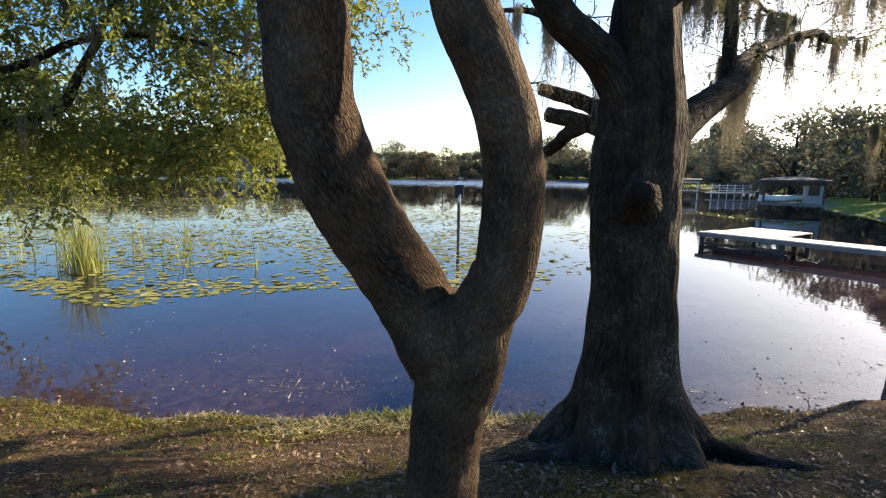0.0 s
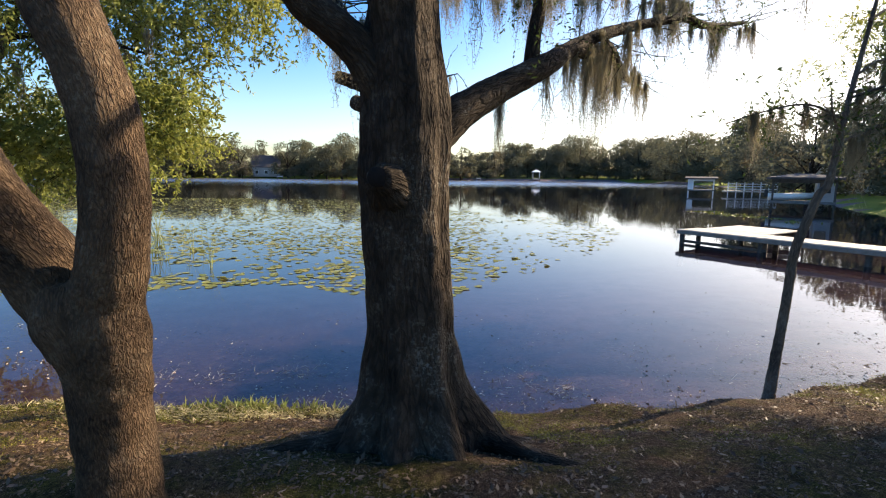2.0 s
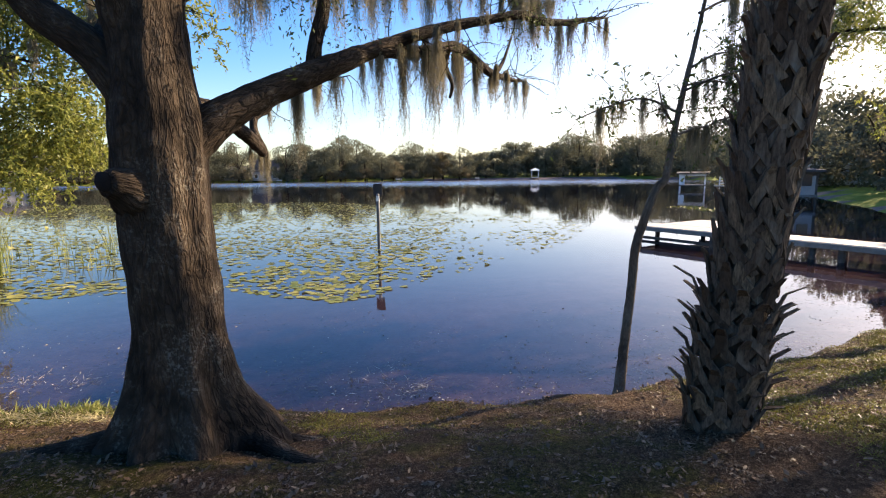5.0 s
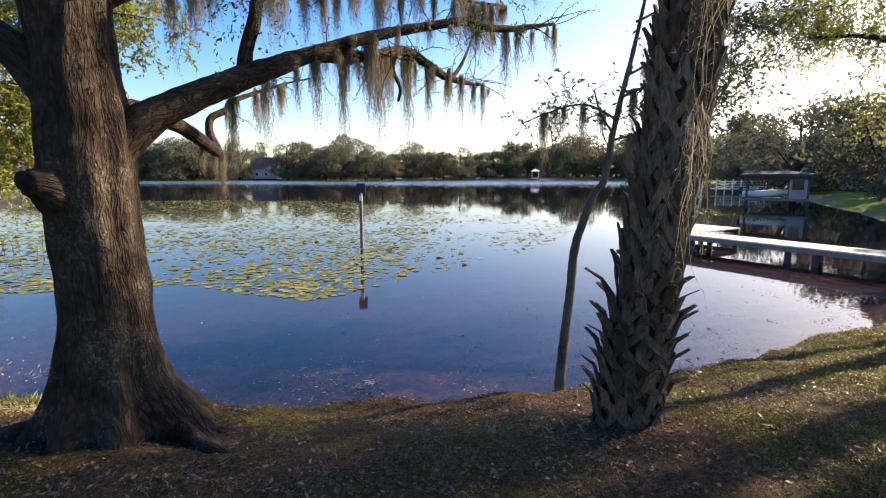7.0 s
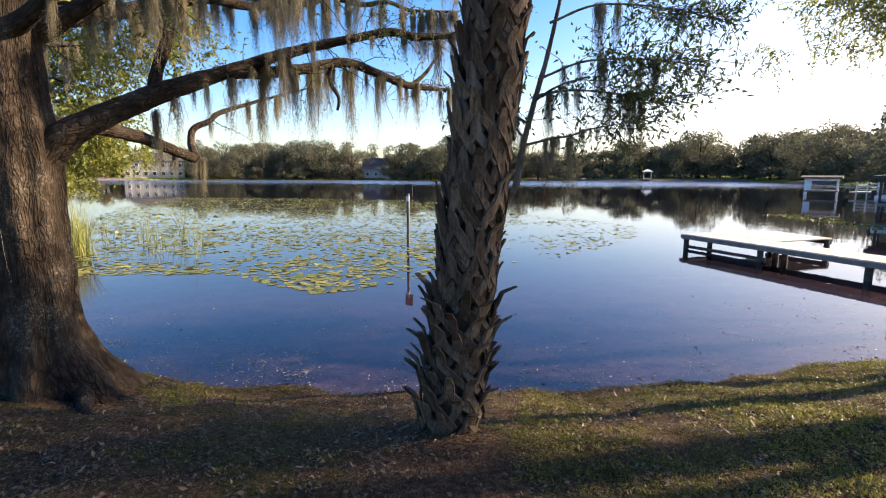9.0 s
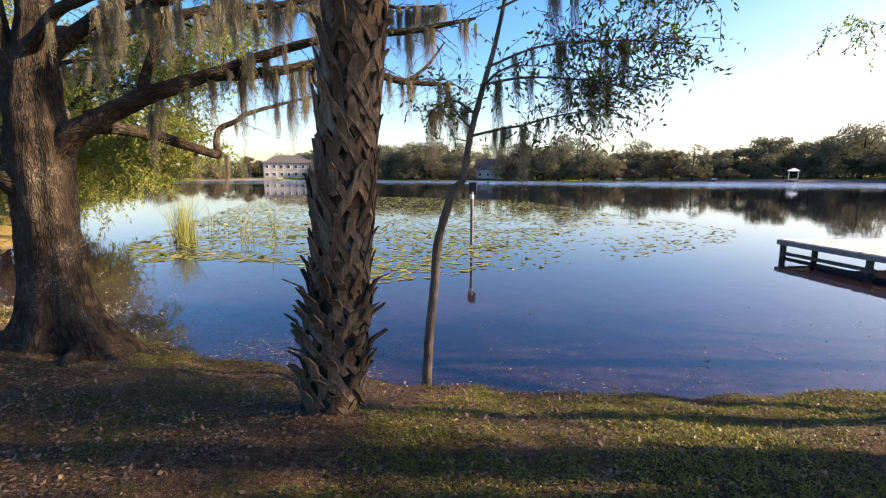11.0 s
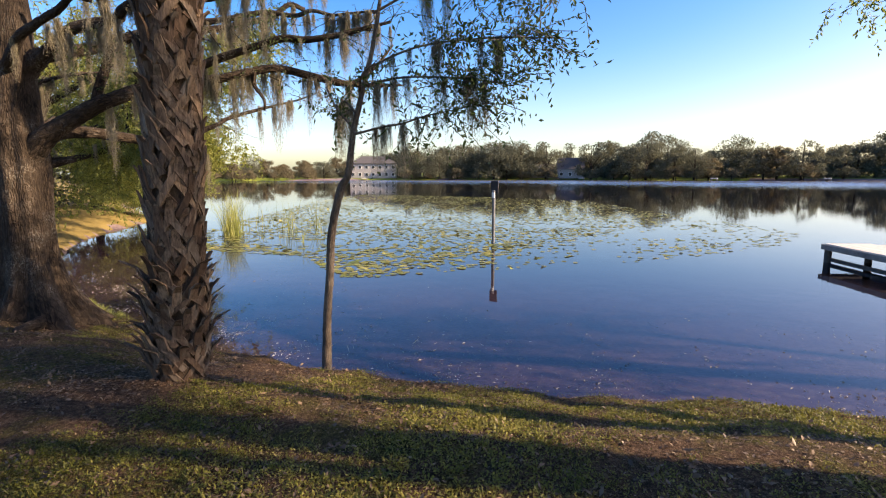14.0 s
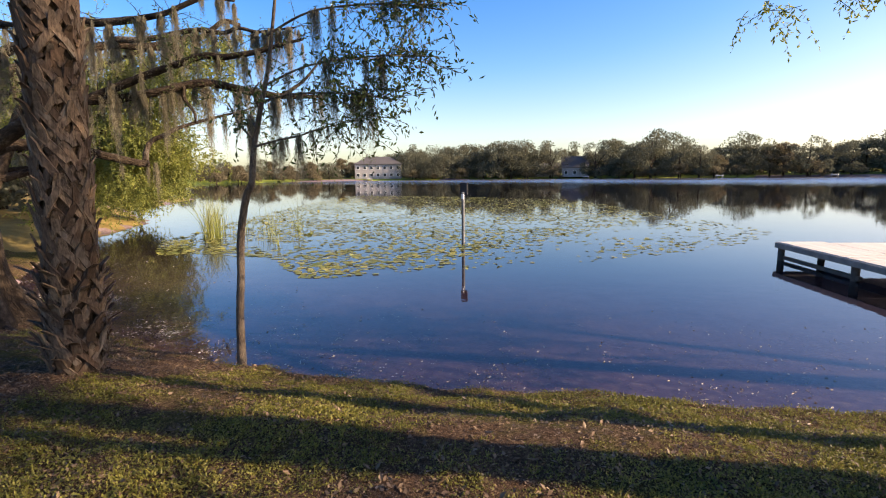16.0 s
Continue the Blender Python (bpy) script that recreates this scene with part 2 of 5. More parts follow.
def water_material():
    m, nt, p, out = material("lake_water")
    nt.nodes.remove(p)
    v = coords(nt, "Object", (1, 1, 1))
    n1 = noise_tex(nt, v, 1.1, 3, 0.5)
    n2 = noise_tex(nt, v, 7.0, 2, 0.5)
    b = nt.nodes.new("ShaderNodeBump")
    b.inputs["Strength"].default_value, b.inputs["Distance"].default_value = 0.05, 0.05
    nt.links.new(mixed(nt, 0.25, n1, n2), b.inputs["Height"])
    sep = nt.nodes.new("ShaderNodeSeparateXYZ")
    nt.links.new(v, sep.inputs[0])
    wind = nt.nodes.new("ShaderNodeMapRange")
    wind.inputs[1].default_value, wind.inputs[2].default_value = 75, 125
    nt.links.new(sep.outputs[1], wind.inputs[0])
    gust = ramp(nt, noise_tex(nt, coords(nt, "Object", (0.006, 0.03, 1)), 1.0, 3), [(0.30, (0, 0, 0)), (0.46, (1, 1, 1))])
    rip = nt.nodes.new("ShaderNodeMath")
    rip.operation = "MULTIPLY"
    nt.links.new(wind.outputs[0], rip.inputs[0])
    nt.links.new(gust, rip.inputs[1])
    amp = nt.nodes.new("ShaderNodeMath")
    amp.operation = "MULTIPLY_ADD"
    amp.inputs[1].default_value, amp.inputs[2].default_value = 2.2, 0.05
    nt.links.new(rip.outputs[0], amp.inputs[0])
    nt.links.new(amp.outputs[0], b.inputs["Strength"])
    gl = nt.nodes.new("ShaderNodeBsdfGlossy")
    gl.inputs["Roughness"].default_value = 0.02
    gl.inputs[0].default_value = (0.93, 0.94, 0.985, 1)
    nt.links.new(b.outputs[0], gl.inputs["Normal"])
    rg = nt.nodes.new("ShaderNodeMath")
    rg.operation = "MULTIPLY_ADD"
    rg.inputs[1].default_value, rg.inputs[2].default_value = 0.22, 0.02
    nt.links.new(rip.outputs[0], rg.inputs[0])
    nt.links.new(rg.outputs[0], gl.inputs["Roughness"])
    # shallows along the near bank, clouded by silt and weed
    line = nt.nodes.new("ShaderNodeMath")
    line.operation = "MULTIPLY_ADD"
    line.inputs[1].default_value = -0.26
    nt.links.new(sep.outputs[0], line.inputs[0])
    nt.links.new(sep.outputs[1], line.inputs[2])
    shoal = nt.nodes.new("ShaderNodeMapRange")
    shoal.inputs[1].default_value, shoal.inputs[2].default_value = 11.5, 3.4
    nt.links.new(line.outputs[0], shoal.inputs[0])
    silt = mixed(nt, 0.6, ramp(nt, noise_tex(nt, v, 1.3, 6, 0.7), [(0.4, (0.060, 0.029, 0.040)), (0.62, (0.11, 0.064, 0.068))]), ramp(nt, noise_tex(nt, v, 9, 5, 0.7), [(0.48, (0.052, 0.026, 0.034)), (0.7, (0.19, 0.14, 0.12))]))
    tr = nt.nodes.new("ShaderNodeBsdfTransparent")
    tr.inputs[0].default_value = (0.86, 0.80, 0.84, 1)
    df = nt.nodes.new("ShaderNodeBsdfDiffuse")
    nt.links.new(mixed(nt, shoal.outputs[0], (0.010, 0.007, 0.011), silt), df.inputs[0])
    body = nt.nodes.new("ShaderNodeMixShader")
    body.inputs[0].default_value = 0.5
    nt.links.new(tr.outputs[0], body.inputs[1])
    nt.links.new(df.outputs[0], body.inputs[2])
    fr = nt.nodes.new("ShaderNodeFresnel")
    fr.inputs[0].default_value = 1.36
    nt.links.new(b.outputs[0], fr.inputs[1])
    mx = nt.nodes.new("ShaderNodeMixShader")
    nt.links.new(fr.outputs[0], mx.inputs[0])
    nt.links.new(body.outputs[0], mx.inputs[1])
    nt.links.new(gl.outputs[0], mx.inputs[2])
    nt.links.new(mx.outputs[0], out.inputs[0])
    return m


SOIL, WATER = ground_material(), water_material()
DRYLAWN = plain_noise("dry_lawn", (0.12, 0.085, 0.025), (0.28, 0.20, 0.06), 1.2, 0.95, b=0.6, dist=0.03)
LAWN = plain_noise("lawn", (0.12, 0.15, 0.012), (0.26, 0.30, 0.03), 1.5, 0.95, b=0.6, dist=0.03)


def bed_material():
    """Pale sand in the shallows; its colour darkens with depth, standing in for light the deep water absorbs."""
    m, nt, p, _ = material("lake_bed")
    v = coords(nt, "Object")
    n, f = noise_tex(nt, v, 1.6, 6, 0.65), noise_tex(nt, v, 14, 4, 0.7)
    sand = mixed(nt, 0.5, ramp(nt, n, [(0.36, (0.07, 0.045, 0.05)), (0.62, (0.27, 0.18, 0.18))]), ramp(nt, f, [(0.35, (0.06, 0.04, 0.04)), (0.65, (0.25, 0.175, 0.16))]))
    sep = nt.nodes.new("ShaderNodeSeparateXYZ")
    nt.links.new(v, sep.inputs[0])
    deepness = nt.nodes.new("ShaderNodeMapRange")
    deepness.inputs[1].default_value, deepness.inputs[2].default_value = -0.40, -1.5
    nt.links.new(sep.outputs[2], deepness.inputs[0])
    # near-black where deep: light lost in the water, put into the bed's colour
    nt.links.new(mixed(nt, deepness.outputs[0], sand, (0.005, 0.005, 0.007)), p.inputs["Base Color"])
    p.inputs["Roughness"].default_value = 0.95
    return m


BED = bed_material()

# ---------------------------------------------------------------- mesh helpers


def mesh(name, verts, faces, mats, smooth=False, uvs=None, index=None):
    me = bpy.data.meshes.new(name)
    me.from_pydata([tuple(v) for v in verts], [], [tuple(f) for f in faces])
    for k in mats if isinstance(mats, (list, tuple)) else [mats]:
        me.materials.append(k)
    if index is not None:
        me.polygons.foreach_set("material_index", np.asarray(index, dtype=np.int32))
    if smooth:
        me.polygons.foreach_set("use_smooth", [True] * len(me.polygons))
    if uvs is not None:
        lay = me.uv_layers.new(name="UVMap")
        flat = np.asarray(uvs, dtype=np.float32)
        lay.data.foreach_set("uv", flat.reshape(-1))
    me.update()
    return me


def thing(name, label, category, group="", kind="", at=(0, 0, 0), data=None):
    ob = new(name, data)
    ob.location = at
    return tagged(ob, label, category, group, kind)


def piece(name, me, parent, label="", at=(0, 0, 0), m=None):
    """A mesh object under a thing or under a part."""
    ob = new(name, me)
    ob.parent = parent
    if m is not None:
        ob.matrix_basis = m
    else:
        ob.location = at
    if label:
        ob["label"] = label
    return ob


def box_data(sx, sy, sz, bevel=0.01, at=(0, 0, 0)):
    bm = bmesh.new()
    bmesh.ops.create_cube(bm, size=1)
    bmesh.ops.scale(bm, vec=(sx, sy, sz), verts=bm.verts)
    if bevel:
        bmesh.ops.bevel(bm, geom=list(bm.edges), offset=min(bevel, 0.3 * min(sx, sy, sz)), segments=1, affect="EDGES")
    bmesh.ops.translate(bm, vec=at, verts=bm.verts)
    return bm


def box(name, sx, sy, sz, mat, bevel=0.01, at=(0, 0, 0)):
    bm = box_data(sx, sy, sz, bevel, at)
    me = bpy.data.meshes.new(name)
    bm.to_mesh(me)
    bm.free()
    me.materials.append(mat)
    return me


def smooth_path(pts, step):
    """Catmull-Rom through rows (x, y, z, radius), resampled about every step metres."""
    p = np.array(pts, float)
    p = np.vstack([2 * p[0] - p[1], p, 2 * p[-1] - p[-2]])
    out = []
    for i in range(1, len(p) - 2):
        n = max(1, int(np.linalg.norm(p[i + 1, :3] - p[i, :3]) / step))
        for k in range(n):
            t = k / n
            a, b, c, d = p[i - 1], p[i], p[i + 1], p[i + 2]
            out.append(0.5 * (2 * b + (c - a) * t + (2 * a - 5 * b + 4 * c - d) * t * t + (3 * b - a - 3 * c + d) * t ** 3))
    out.append(p[-2])
    return np.array(out)


def tube(pts, sides=16, step=0.06, rough=0.05, freq=6.0, seed=0.0, flare=None, cap=True, flutes=0.0):
    """Verts, faces and uvs of an uneven round limb. flare: (height, amount, lobes) for a root flare at its start; flutes: depth of long folds along it."""
    p = smooth_path(pts, step)
    n = len(p)
    tan = np.gradient(p[:, :3], axis=0)
    tan /= np.linalg.norm(tan, axis=1)[:, None]
    ref = np.array([0.0, 1.0, 0.0]) if abs(tan[:, 1]).max() < 0.9 else np.array([0.0, 0.0, 1.0])
    verts, uvs, length = [], [], 0.0
    ang = np.arange(sides) / sides * 2 * math.pi
    grid = []
    for i in range(n):
        if i:
            length += float(np.linalg.norm(p[i, :3] - p[i - 1, :3]))
        u = np.cross(tan[i], ref)
        u /= np.linalg.norm(u) + 1e-9
        w = np.cross(u, tan[i])
        for a in ang:
            d = -w * math.cos(a) * -1 + u * math.sin(a)
            r = max(0.001, p[i, 3])
            q = p[i, :3] + d * r
            nz = noise.noise(Vector(q * freq) + Vector((seed, 0, 0))) + 0.5 * noise.noise(Vector((q[0] * freq * 4, q[1] * freq * 4, q[2] * freq * 1.2 + seed)))
            r *= 1 + rough * nz
            if flutes:
                r *= 1 + flutes * (math.sin(a * 7 + 0.5 * length + seed) + 0.6 * math.sin(a * 12 - 0.8 * length + 2 * seed))
            if flare:
                h, amt, lobes = flare
                k = max(0.0, 1 - length / h)
                lob = 0.5 + 0.5 * math.sin(a * lobes + seed + 1.3 * math.sin(a * 2 + seed))
                r *= 1 + k ** 2.2 * amt * (0.55 + 0.8 * lob)
            verts.append(p[i, :3] + d * r)
        grid.append(length)
    faces = []
    mean_r = float(np.mean(p[:, 3]))
    for i in range(n - 1):
        for j in range(sides):
            k = (j + 1) % sides
            faces.append((i * sides + j, i * sides + k, (i + 1) * sides + k, (i + 1) * sides + j))
            u0, u1 = j / sides * 2 * math.pi * mean_r, (j + 1) / sides * 2 * math.pi * mean_r
            uvs += [(u0, grid[i]), (u1, grid[i]), (u1, grid[i + 1]), (u0, grid[i + 1])]
    if cap:
        for base, row in ((0, 0), (1, n - 1)):
            verts.append(p[row, :3] + tan[row] * p[row, 3] * (0.25 if base else -0.05))
            c = len(verts) - 1
            for j in range(sides):
                k = (j + 1) % sides
                tri = (row * sides + j, row * sides + k, c)
                faces.append(tri if base else tri[::-1])
                uvs += [(0.02 * j, grid[row]), (0.02 * j + 0.02, grid[row]), (0.02 * j, grid[row] + p[row, 3])]
    return verts, faces, uvs


def limb(name, pts, mat, parent, label="", **kw):
    v, f, u = tube(pts, **kw)
    return piece(name, mesh(name, v, f, mat, True, u), parent, label)


def joined(parts):
    """Joins (verts, faces, uvs) lists into one."""
    V, F, U = [], [], []
    for v, f, u in parts:
        o = len(V)
        V += list(v)
        F += [tuple(i + o for i in q) for q in f]
        U += list(u)
    return V, F, U


class Cards:
    """Collects many small leaves, blades or strands into one mesh."""

    def __init__(self):
        self.v, self.f = [], []

    def leaf(self, at, way, length, width, rnd, fold=0.25):
        way = np.array(way, float)
        way /= np.linalg.norm(way) + 1e-9
        side = np.cross(way, rnd.normal(size=3))
        side /= np.linalg.norm(side) + 1e-9
        up = np.cross(side, way)
        o = len(self.v)
        at = np.array(at, float)
        mid = at + way * length * 0.45
        self.v += [at, mid + side * width * 0.5 + up * width * fold, at + way * length, mid - side * width * 0.5 + up * width * fold]
        self.f += [(o, o + 1, o + 2), (o, o + 2, o + 3)]

    def strip(self, pts, width, side, taper=True):
        o = len(self.v)
        n = len(pts)
        for i, q in enumerate(pts):
            w = width * (1 - i / (n - 1) * 0.85 if taper else 1) * 0.5
            self.v += [np.array(q) - side * w, np.array(q) + side * w]
        for i in range(n - 1):
            a = o + 2 * i
            self.f.append((a, a + 1, a + 3, a + 2))

    def mesh(self, name, mat):
        return mesh(name, self.v, self.f, mat)


# ---------------------------------------------------------------- ground and lake
SHORE = [(-125, 44), (-70, 30), (-45, 25.5), (-39.6, 26.2), (-34, 20.5), (-27, 15.2), (-20, 13.2), (-16.5, 12.2), (-15.3, 11.1), (-13.8, 9.5), (-12, 8.1), (-9, 6.3), (-6, 5.1), (-4.2, 4.35), (-2.7, 3.98), (-1.3, 3.88), (-0.5, 3.96),
         (1, 4.0), (1.9, 3.92), (2.6, 4.04), (3.4, 4.06), (4.2, 4.25), (5.3, 4.55), (5.8, 4.75), (6.8, 5.17), (7.3, 5.42), (8.3, 6.0), (9.3, 6.36), (10, 6.7), (12, 8.4),
         (15, 10.5), (20, 15), (24.5, 23.5), (29.5, 33), (35, 44), (43, 60), (53, 80), (62, 105), (72, 140), (70, 165), (50, 178), (20, 178), (0, 172), (-25, 165),
         (-50, 168), (-80, 165), (-105, 150), (-130, 130), (-140, 100), (-140, 60)]


def shore_distance(px, py):
    """Metres from the water's edge: positive on land, negative in the lake."""
    px, py = np.asarray(px, float), np.asarray(py, float)
    best = np.full(px.shape, 1e9)
    inside = np.zeros(px.shape, bool)
    n = len(SHORE)
    for i in range(n):
        (ax, ay), (bx, by) = SHORE[i], SHORE[(i + 1) % n]
        dx, dy = bx - ax, by - ay
        t = np.clip(((px - ax) * dx + (py - ay) * dy) / (dx * dx + dy * dy), 0, 1)
        best = np.minimum(best, np.hypot(px - ax - t * dx, py - ay - t * dy))
        cond = (ay > py) != (by > py)
        with np.errstate(divide="ignore", invalid="ignore"):
            cross = (bx - ax) * (py - ay) / (by - ay if by != ay else 1e-9) + ax
        inside ^= cond & (px < cross)
    return np.where(inside, -best, best)


def sstep(a, b, x):
    t = np.clip((x - a) / (b - a), 0, 1)
    return t * t * (3 - 2 * t)


def ground_height(px, py):
    d = shore_distance(px, py)
    wob = np.array([noise.noise(Vector((float(a) * 1.7, float(b) * 1.7, 0))) for a, b in zip(np.ravel(px), np.ravel(py))]).reshape(np.shape(px))
    fine = np.array([noise.noise(Vector((float(a) * 6, float(b) * 6, 3))) for a, b in zip(np.ravel(px), np.ravel(py))]).reshape(np.shape(px))
    d = d + 0.10 * wob * np.exp(-np.abs(d))
    land = 0.12 * sstep(-0.06, 0.10, d) + 0.46 * sstep(0.0, 2.0, d) + 0.10 * sstep(2, 6, d) + 1.2 * sstep(8, 60, d)
    bed = -0.10 * sstep(0.0, 0.2, -d) - 0.35 * sstep(0.2, 3, -d) - 1.6 * sstep(3, 20, -d)
    return np.where(d > -0.06, land, bed) + (0.035 * wob + 0.02 * fine) * sstep(-0.2, 0.6, d)


def spread(lo, hi, near_lo, near_hi, step):
    mid = np.arange(near_lo, near_hi + step / 2, step)
    up, g, x = [], step, near_hi
    while x < hi:
        g *= 1.16
        x += g
        up.append(x)
    dn, g, x = [], step, near_lo
    while x > lo:
        g *= 1.16
        x -= g
        dn.append(x)
    return np.array(dn[::-1] + list(mid) + up)


def build_ground():
    xs, ys = spread(-1500, 1500, -7, 11.5, 0.1), spread(-400, 1800, 0.4, 7.6, 0.1)
    X, Y = np.meshgrid(xs, ys)
    Z = ground_height(X, Y)
    nx, ny = len(xs), len(ys)
    V = np.stack([X.ravel(), Y.ravel(), Z.ravel()], 1)
    idx = np.arange(nx * ny).reshape(ny, nx)
    F = np.stack([idx[:-1, :-1].ravel(), idx[:-1, 1:].ravel(), idx[1:, 1:].ravel(), idx[1:, :-1].ravel()], 1)
    c = V[F].mean(1)
    d = shore_distance(c[:, 0], c[:, 1])
    near = (c[:, 0] > -8) & (c[:, 0] < 16) & (c[:, 1] < 12)
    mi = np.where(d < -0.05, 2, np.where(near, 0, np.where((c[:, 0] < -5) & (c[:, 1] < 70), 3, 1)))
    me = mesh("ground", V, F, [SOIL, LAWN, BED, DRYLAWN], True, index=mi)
    thing("ground", "sloping lake bank of bare soil, leaf litter and thin grass", "ground", kind="structure", data=me)
    w = [(-420, -2, 0), (420, -2, 0), (420, 420, 0), (-420, 420, 0)]
    thing("water", "calm dark blue lake surface reflecting the sky and trees", "lake", kind="structure", data=mesh("water", w, [(0, 1, 2, 3)], WATER))


build_ground()


def gz(x, y):
    return float(ground_height(np.array([x]), np.array([y]))[0])


# ---------------------------------------------------------------- trees on the bank
def twig_leaves(cards, at, way, rnd, length=0.5, n=14, leaf=0.055, width=0.02, droop=0.5):
    """Leaves set along one drooping twig; returns the twig's points."""
    p = np.array(at, float)
    w = np.array(way, float)
    w /= np.linalg.norm(w) + 1e-9
    pts = [p.copy()]
    for i in range(n):
        w = w + rnd.normal(size=3) * 0.22 + np.array([0, 0, -droop / n])
        w /= np.linalg.norm(w)
        p = p + w * length / n
        pts.append(p.copy())
        lw = w * 0.6 + rnd.normal(size=3) * 0.75 + np.array([0, 0, -0.15])
        cards.leaf(p, lw, leaf * rnd.uniform(0.7, 1.3), width * rnd.uniform(0.7, 1.3), rnd)
    return pts


def moss_clump(rnd, length, spread_x, strands, width=0.005, curl=0.55):
    """Hanging grey curls, origin at the top."""
    c = Cards()
    for s in range(strands):
        x0, y0 = rnd.normal() * spread_x, rnd.normal() * spread_x * 0.7
        L = length * rnd.uniform(0.2, 1.0) ** 1.2 * math.exp(-((x0 * x0 + y0 * y0) / (spread_x * 1.6) ** 2) * 0.7)
        n = max(4, int(L / 0.035))
        p = np.array([x0, y0, rnd.uniform(-0.03, 0.04)])
        pts = [p.copy()]
        vx = rnd.normal(size=2) * 0.006
        for i in range(n):
            vx = vx * 0.6 + rnd.normal(size=2) * 0.0065 - np.array([p[0], p[1]]) * 0.05
            p = p + np.array([vx[0], vx[1], -L / n * rnd.uniform(0.6, 1.3)])
            pts.append(p.copy())
        a = rnd.uniform(0, 3.14)
        c.strip(pts, width * rnd.uniform(0.6, 1.5), np.array([math.cos(a), math.sin(a), 0]))
        for q in pts[1:]:
            for _ in range(2):
                if rnd.random() < 0.85:
                    c.leaf(q, rnd.normal(size=3) * [1, 1, 0.7] + [0, 0, -0.5], rnd.uniform(0.02, 0.055) * curl, width * 0.75, rnd, 0.0)
    return c


def build_front_tree():
    b = gz(-0.03, 2.2)
    t = thing("young_oak", "forked young oak with brown scaly bark growing on the bank", "tree", at=(-0.25, -0.036, 0.194))
    t.scale = (0.88, 0.88, 0.88)
    limb("trunk", [(-0.03, 2.21, b - 0.45, 0.24), (-0.03, 2.20, b + 0.05, 0.195), (-0.02, 2.17, b + 0.40, 0.185), (0.01, 2.12, 1.30, 0.195), (0.0, 2.10, 1.44, 0.225), (-0.05, 2.10, 1.58, 0.235), (-0.07, 2.10, 1.72, 0.19)],
         BARK_YOUNG, t, sides=44, step=0.025, rough=0.07, freq=7, flare=(0.35, 0.35, 5))
    limb("limb", [(-0.05, 2.12, 1.40, 0.17), (-0.20, 2.09, 1.74, 0.185), (-0.34, 2.04, 1.967, 0.178), (-0.46, 2.0, 2.17, 0.184), (-0.54, 1.99, 2.34, 0.182), (-0.62, 1.99, 2.58, 0.182), (-0.64, 2.0, 2.81, 0.182), (-0.66, 2.02, 3.04, 0.18), (-0.75, 2.2, 3.7, 0.14), (-0.95, 2.3, 4.5, 0.09)],
         BARK_YOUNG, t, sides=40, step=0.025, rough=0.06, freq=7, seed=3)
    limb("limb", [(0.0, 2.09, 1.38, 0.16), (0.12, 2.0, 1.66, 0.155), (0.205, 1.95, 1.86, 0.142), (0.24, 1.94, 2.106, 0.136), (0.24, 1.94, 2.34, 0.134), (0.195, 1.95, 2.58, 0.134), (0.11, 1.97, 2.80, 0.138), (0.02, 2.0, 3.02, 0.143), (-0.05, 2.05, 3.5, 0.13), (-0.1, 2.1, 4.4, 0.08)],
         BARK_YOUNG, t, sides=40, step=0.025, rough=0.06, freq=7, seed=9)
    limb("burl", [(0.0, 2.13, 0.95, 0.10), (0.04, 2.09, 1.2, 0.15), (0.08, 2.04, 1.42, 0.17), (0.12, 2.0, 1.64, 0.15), (0.17, 1.97, 1.9, 0.10)], BARK_YOUNG, t, sides=28, step=0.02, rough=0.10, freq=9, seed=5)


NEAR_MOSS = (3.83, 0.60)
OAK_SHIFT = Vector((-0.07, 0.14, -0.02))
OAK_LIMB = [(1.10, 2.80, 2.30, 0.17), (1.33, 2.90, 2.53, 0.125), (1.54, 3.02, 2.68, 0.104), (1.74, 3.14, 2.80, 0.094), (1.97, 3.29, 2.93, 0.088), (2.2, 3.6, 3.10, 0.070), (2.38, 3.84, 3.23, 0.058),
            (2.64, 4.06, 3.37, 0.052), (2.95, 4.25, 3.49, 0.046), (3.24, 4.42, 3.58, 0.042), (3.58, 4.62, 3.68, 0.042), (3.82, 4.76, 3.66, 0.038), (4.1, 4.95, 3.70, 0.034), (4.32, 5.12, 3.77, 0.028), (4.6, 5.35, 3.86, 0.014)]
OAK_SUB = [(2.3, 3.72, 3.16, 0.05), (2.52, 4.05, 3.22, 0.056), (2.72, 4.42, 3.32, 0.052), (2.98, 4.92, 3.47, 0.05), (3.2, 5.33, 3.42, 0.05), (3.4, 5.7, 3.36, 0.045), (3.66, 6.1, 3.36, 0.03), (3.9, 6.36, 3.37, 0.012)]
OAK_LOW = [(1.08, 2.99, 2.63, 0.09), (1.06, 3.44, 2.68, 0.075), (1.0, 4.04, 2.63, 0.066), (0.99, 4.4, 2.55, 0.062), (0.94, 4.82, 2.46, 0.060), (0.89, 5.02, 2.44, 0.055)]
OAK_LOW2 = [(0.90, 4.98, 2.47, 0.05), (0.80, 5.06, 2.66, 0.044), (0.78, 5.16, 2.82, 0.04), (0.86, 5.36, 2.93, 0.036), (0.84, 5.6, 3.06, 0.034), (0.95, 6.1, 3.24, 0.026), (1.05, 6.8, 3.46, 0.015), (1.5, 7.0, 3.6, 0.008)]


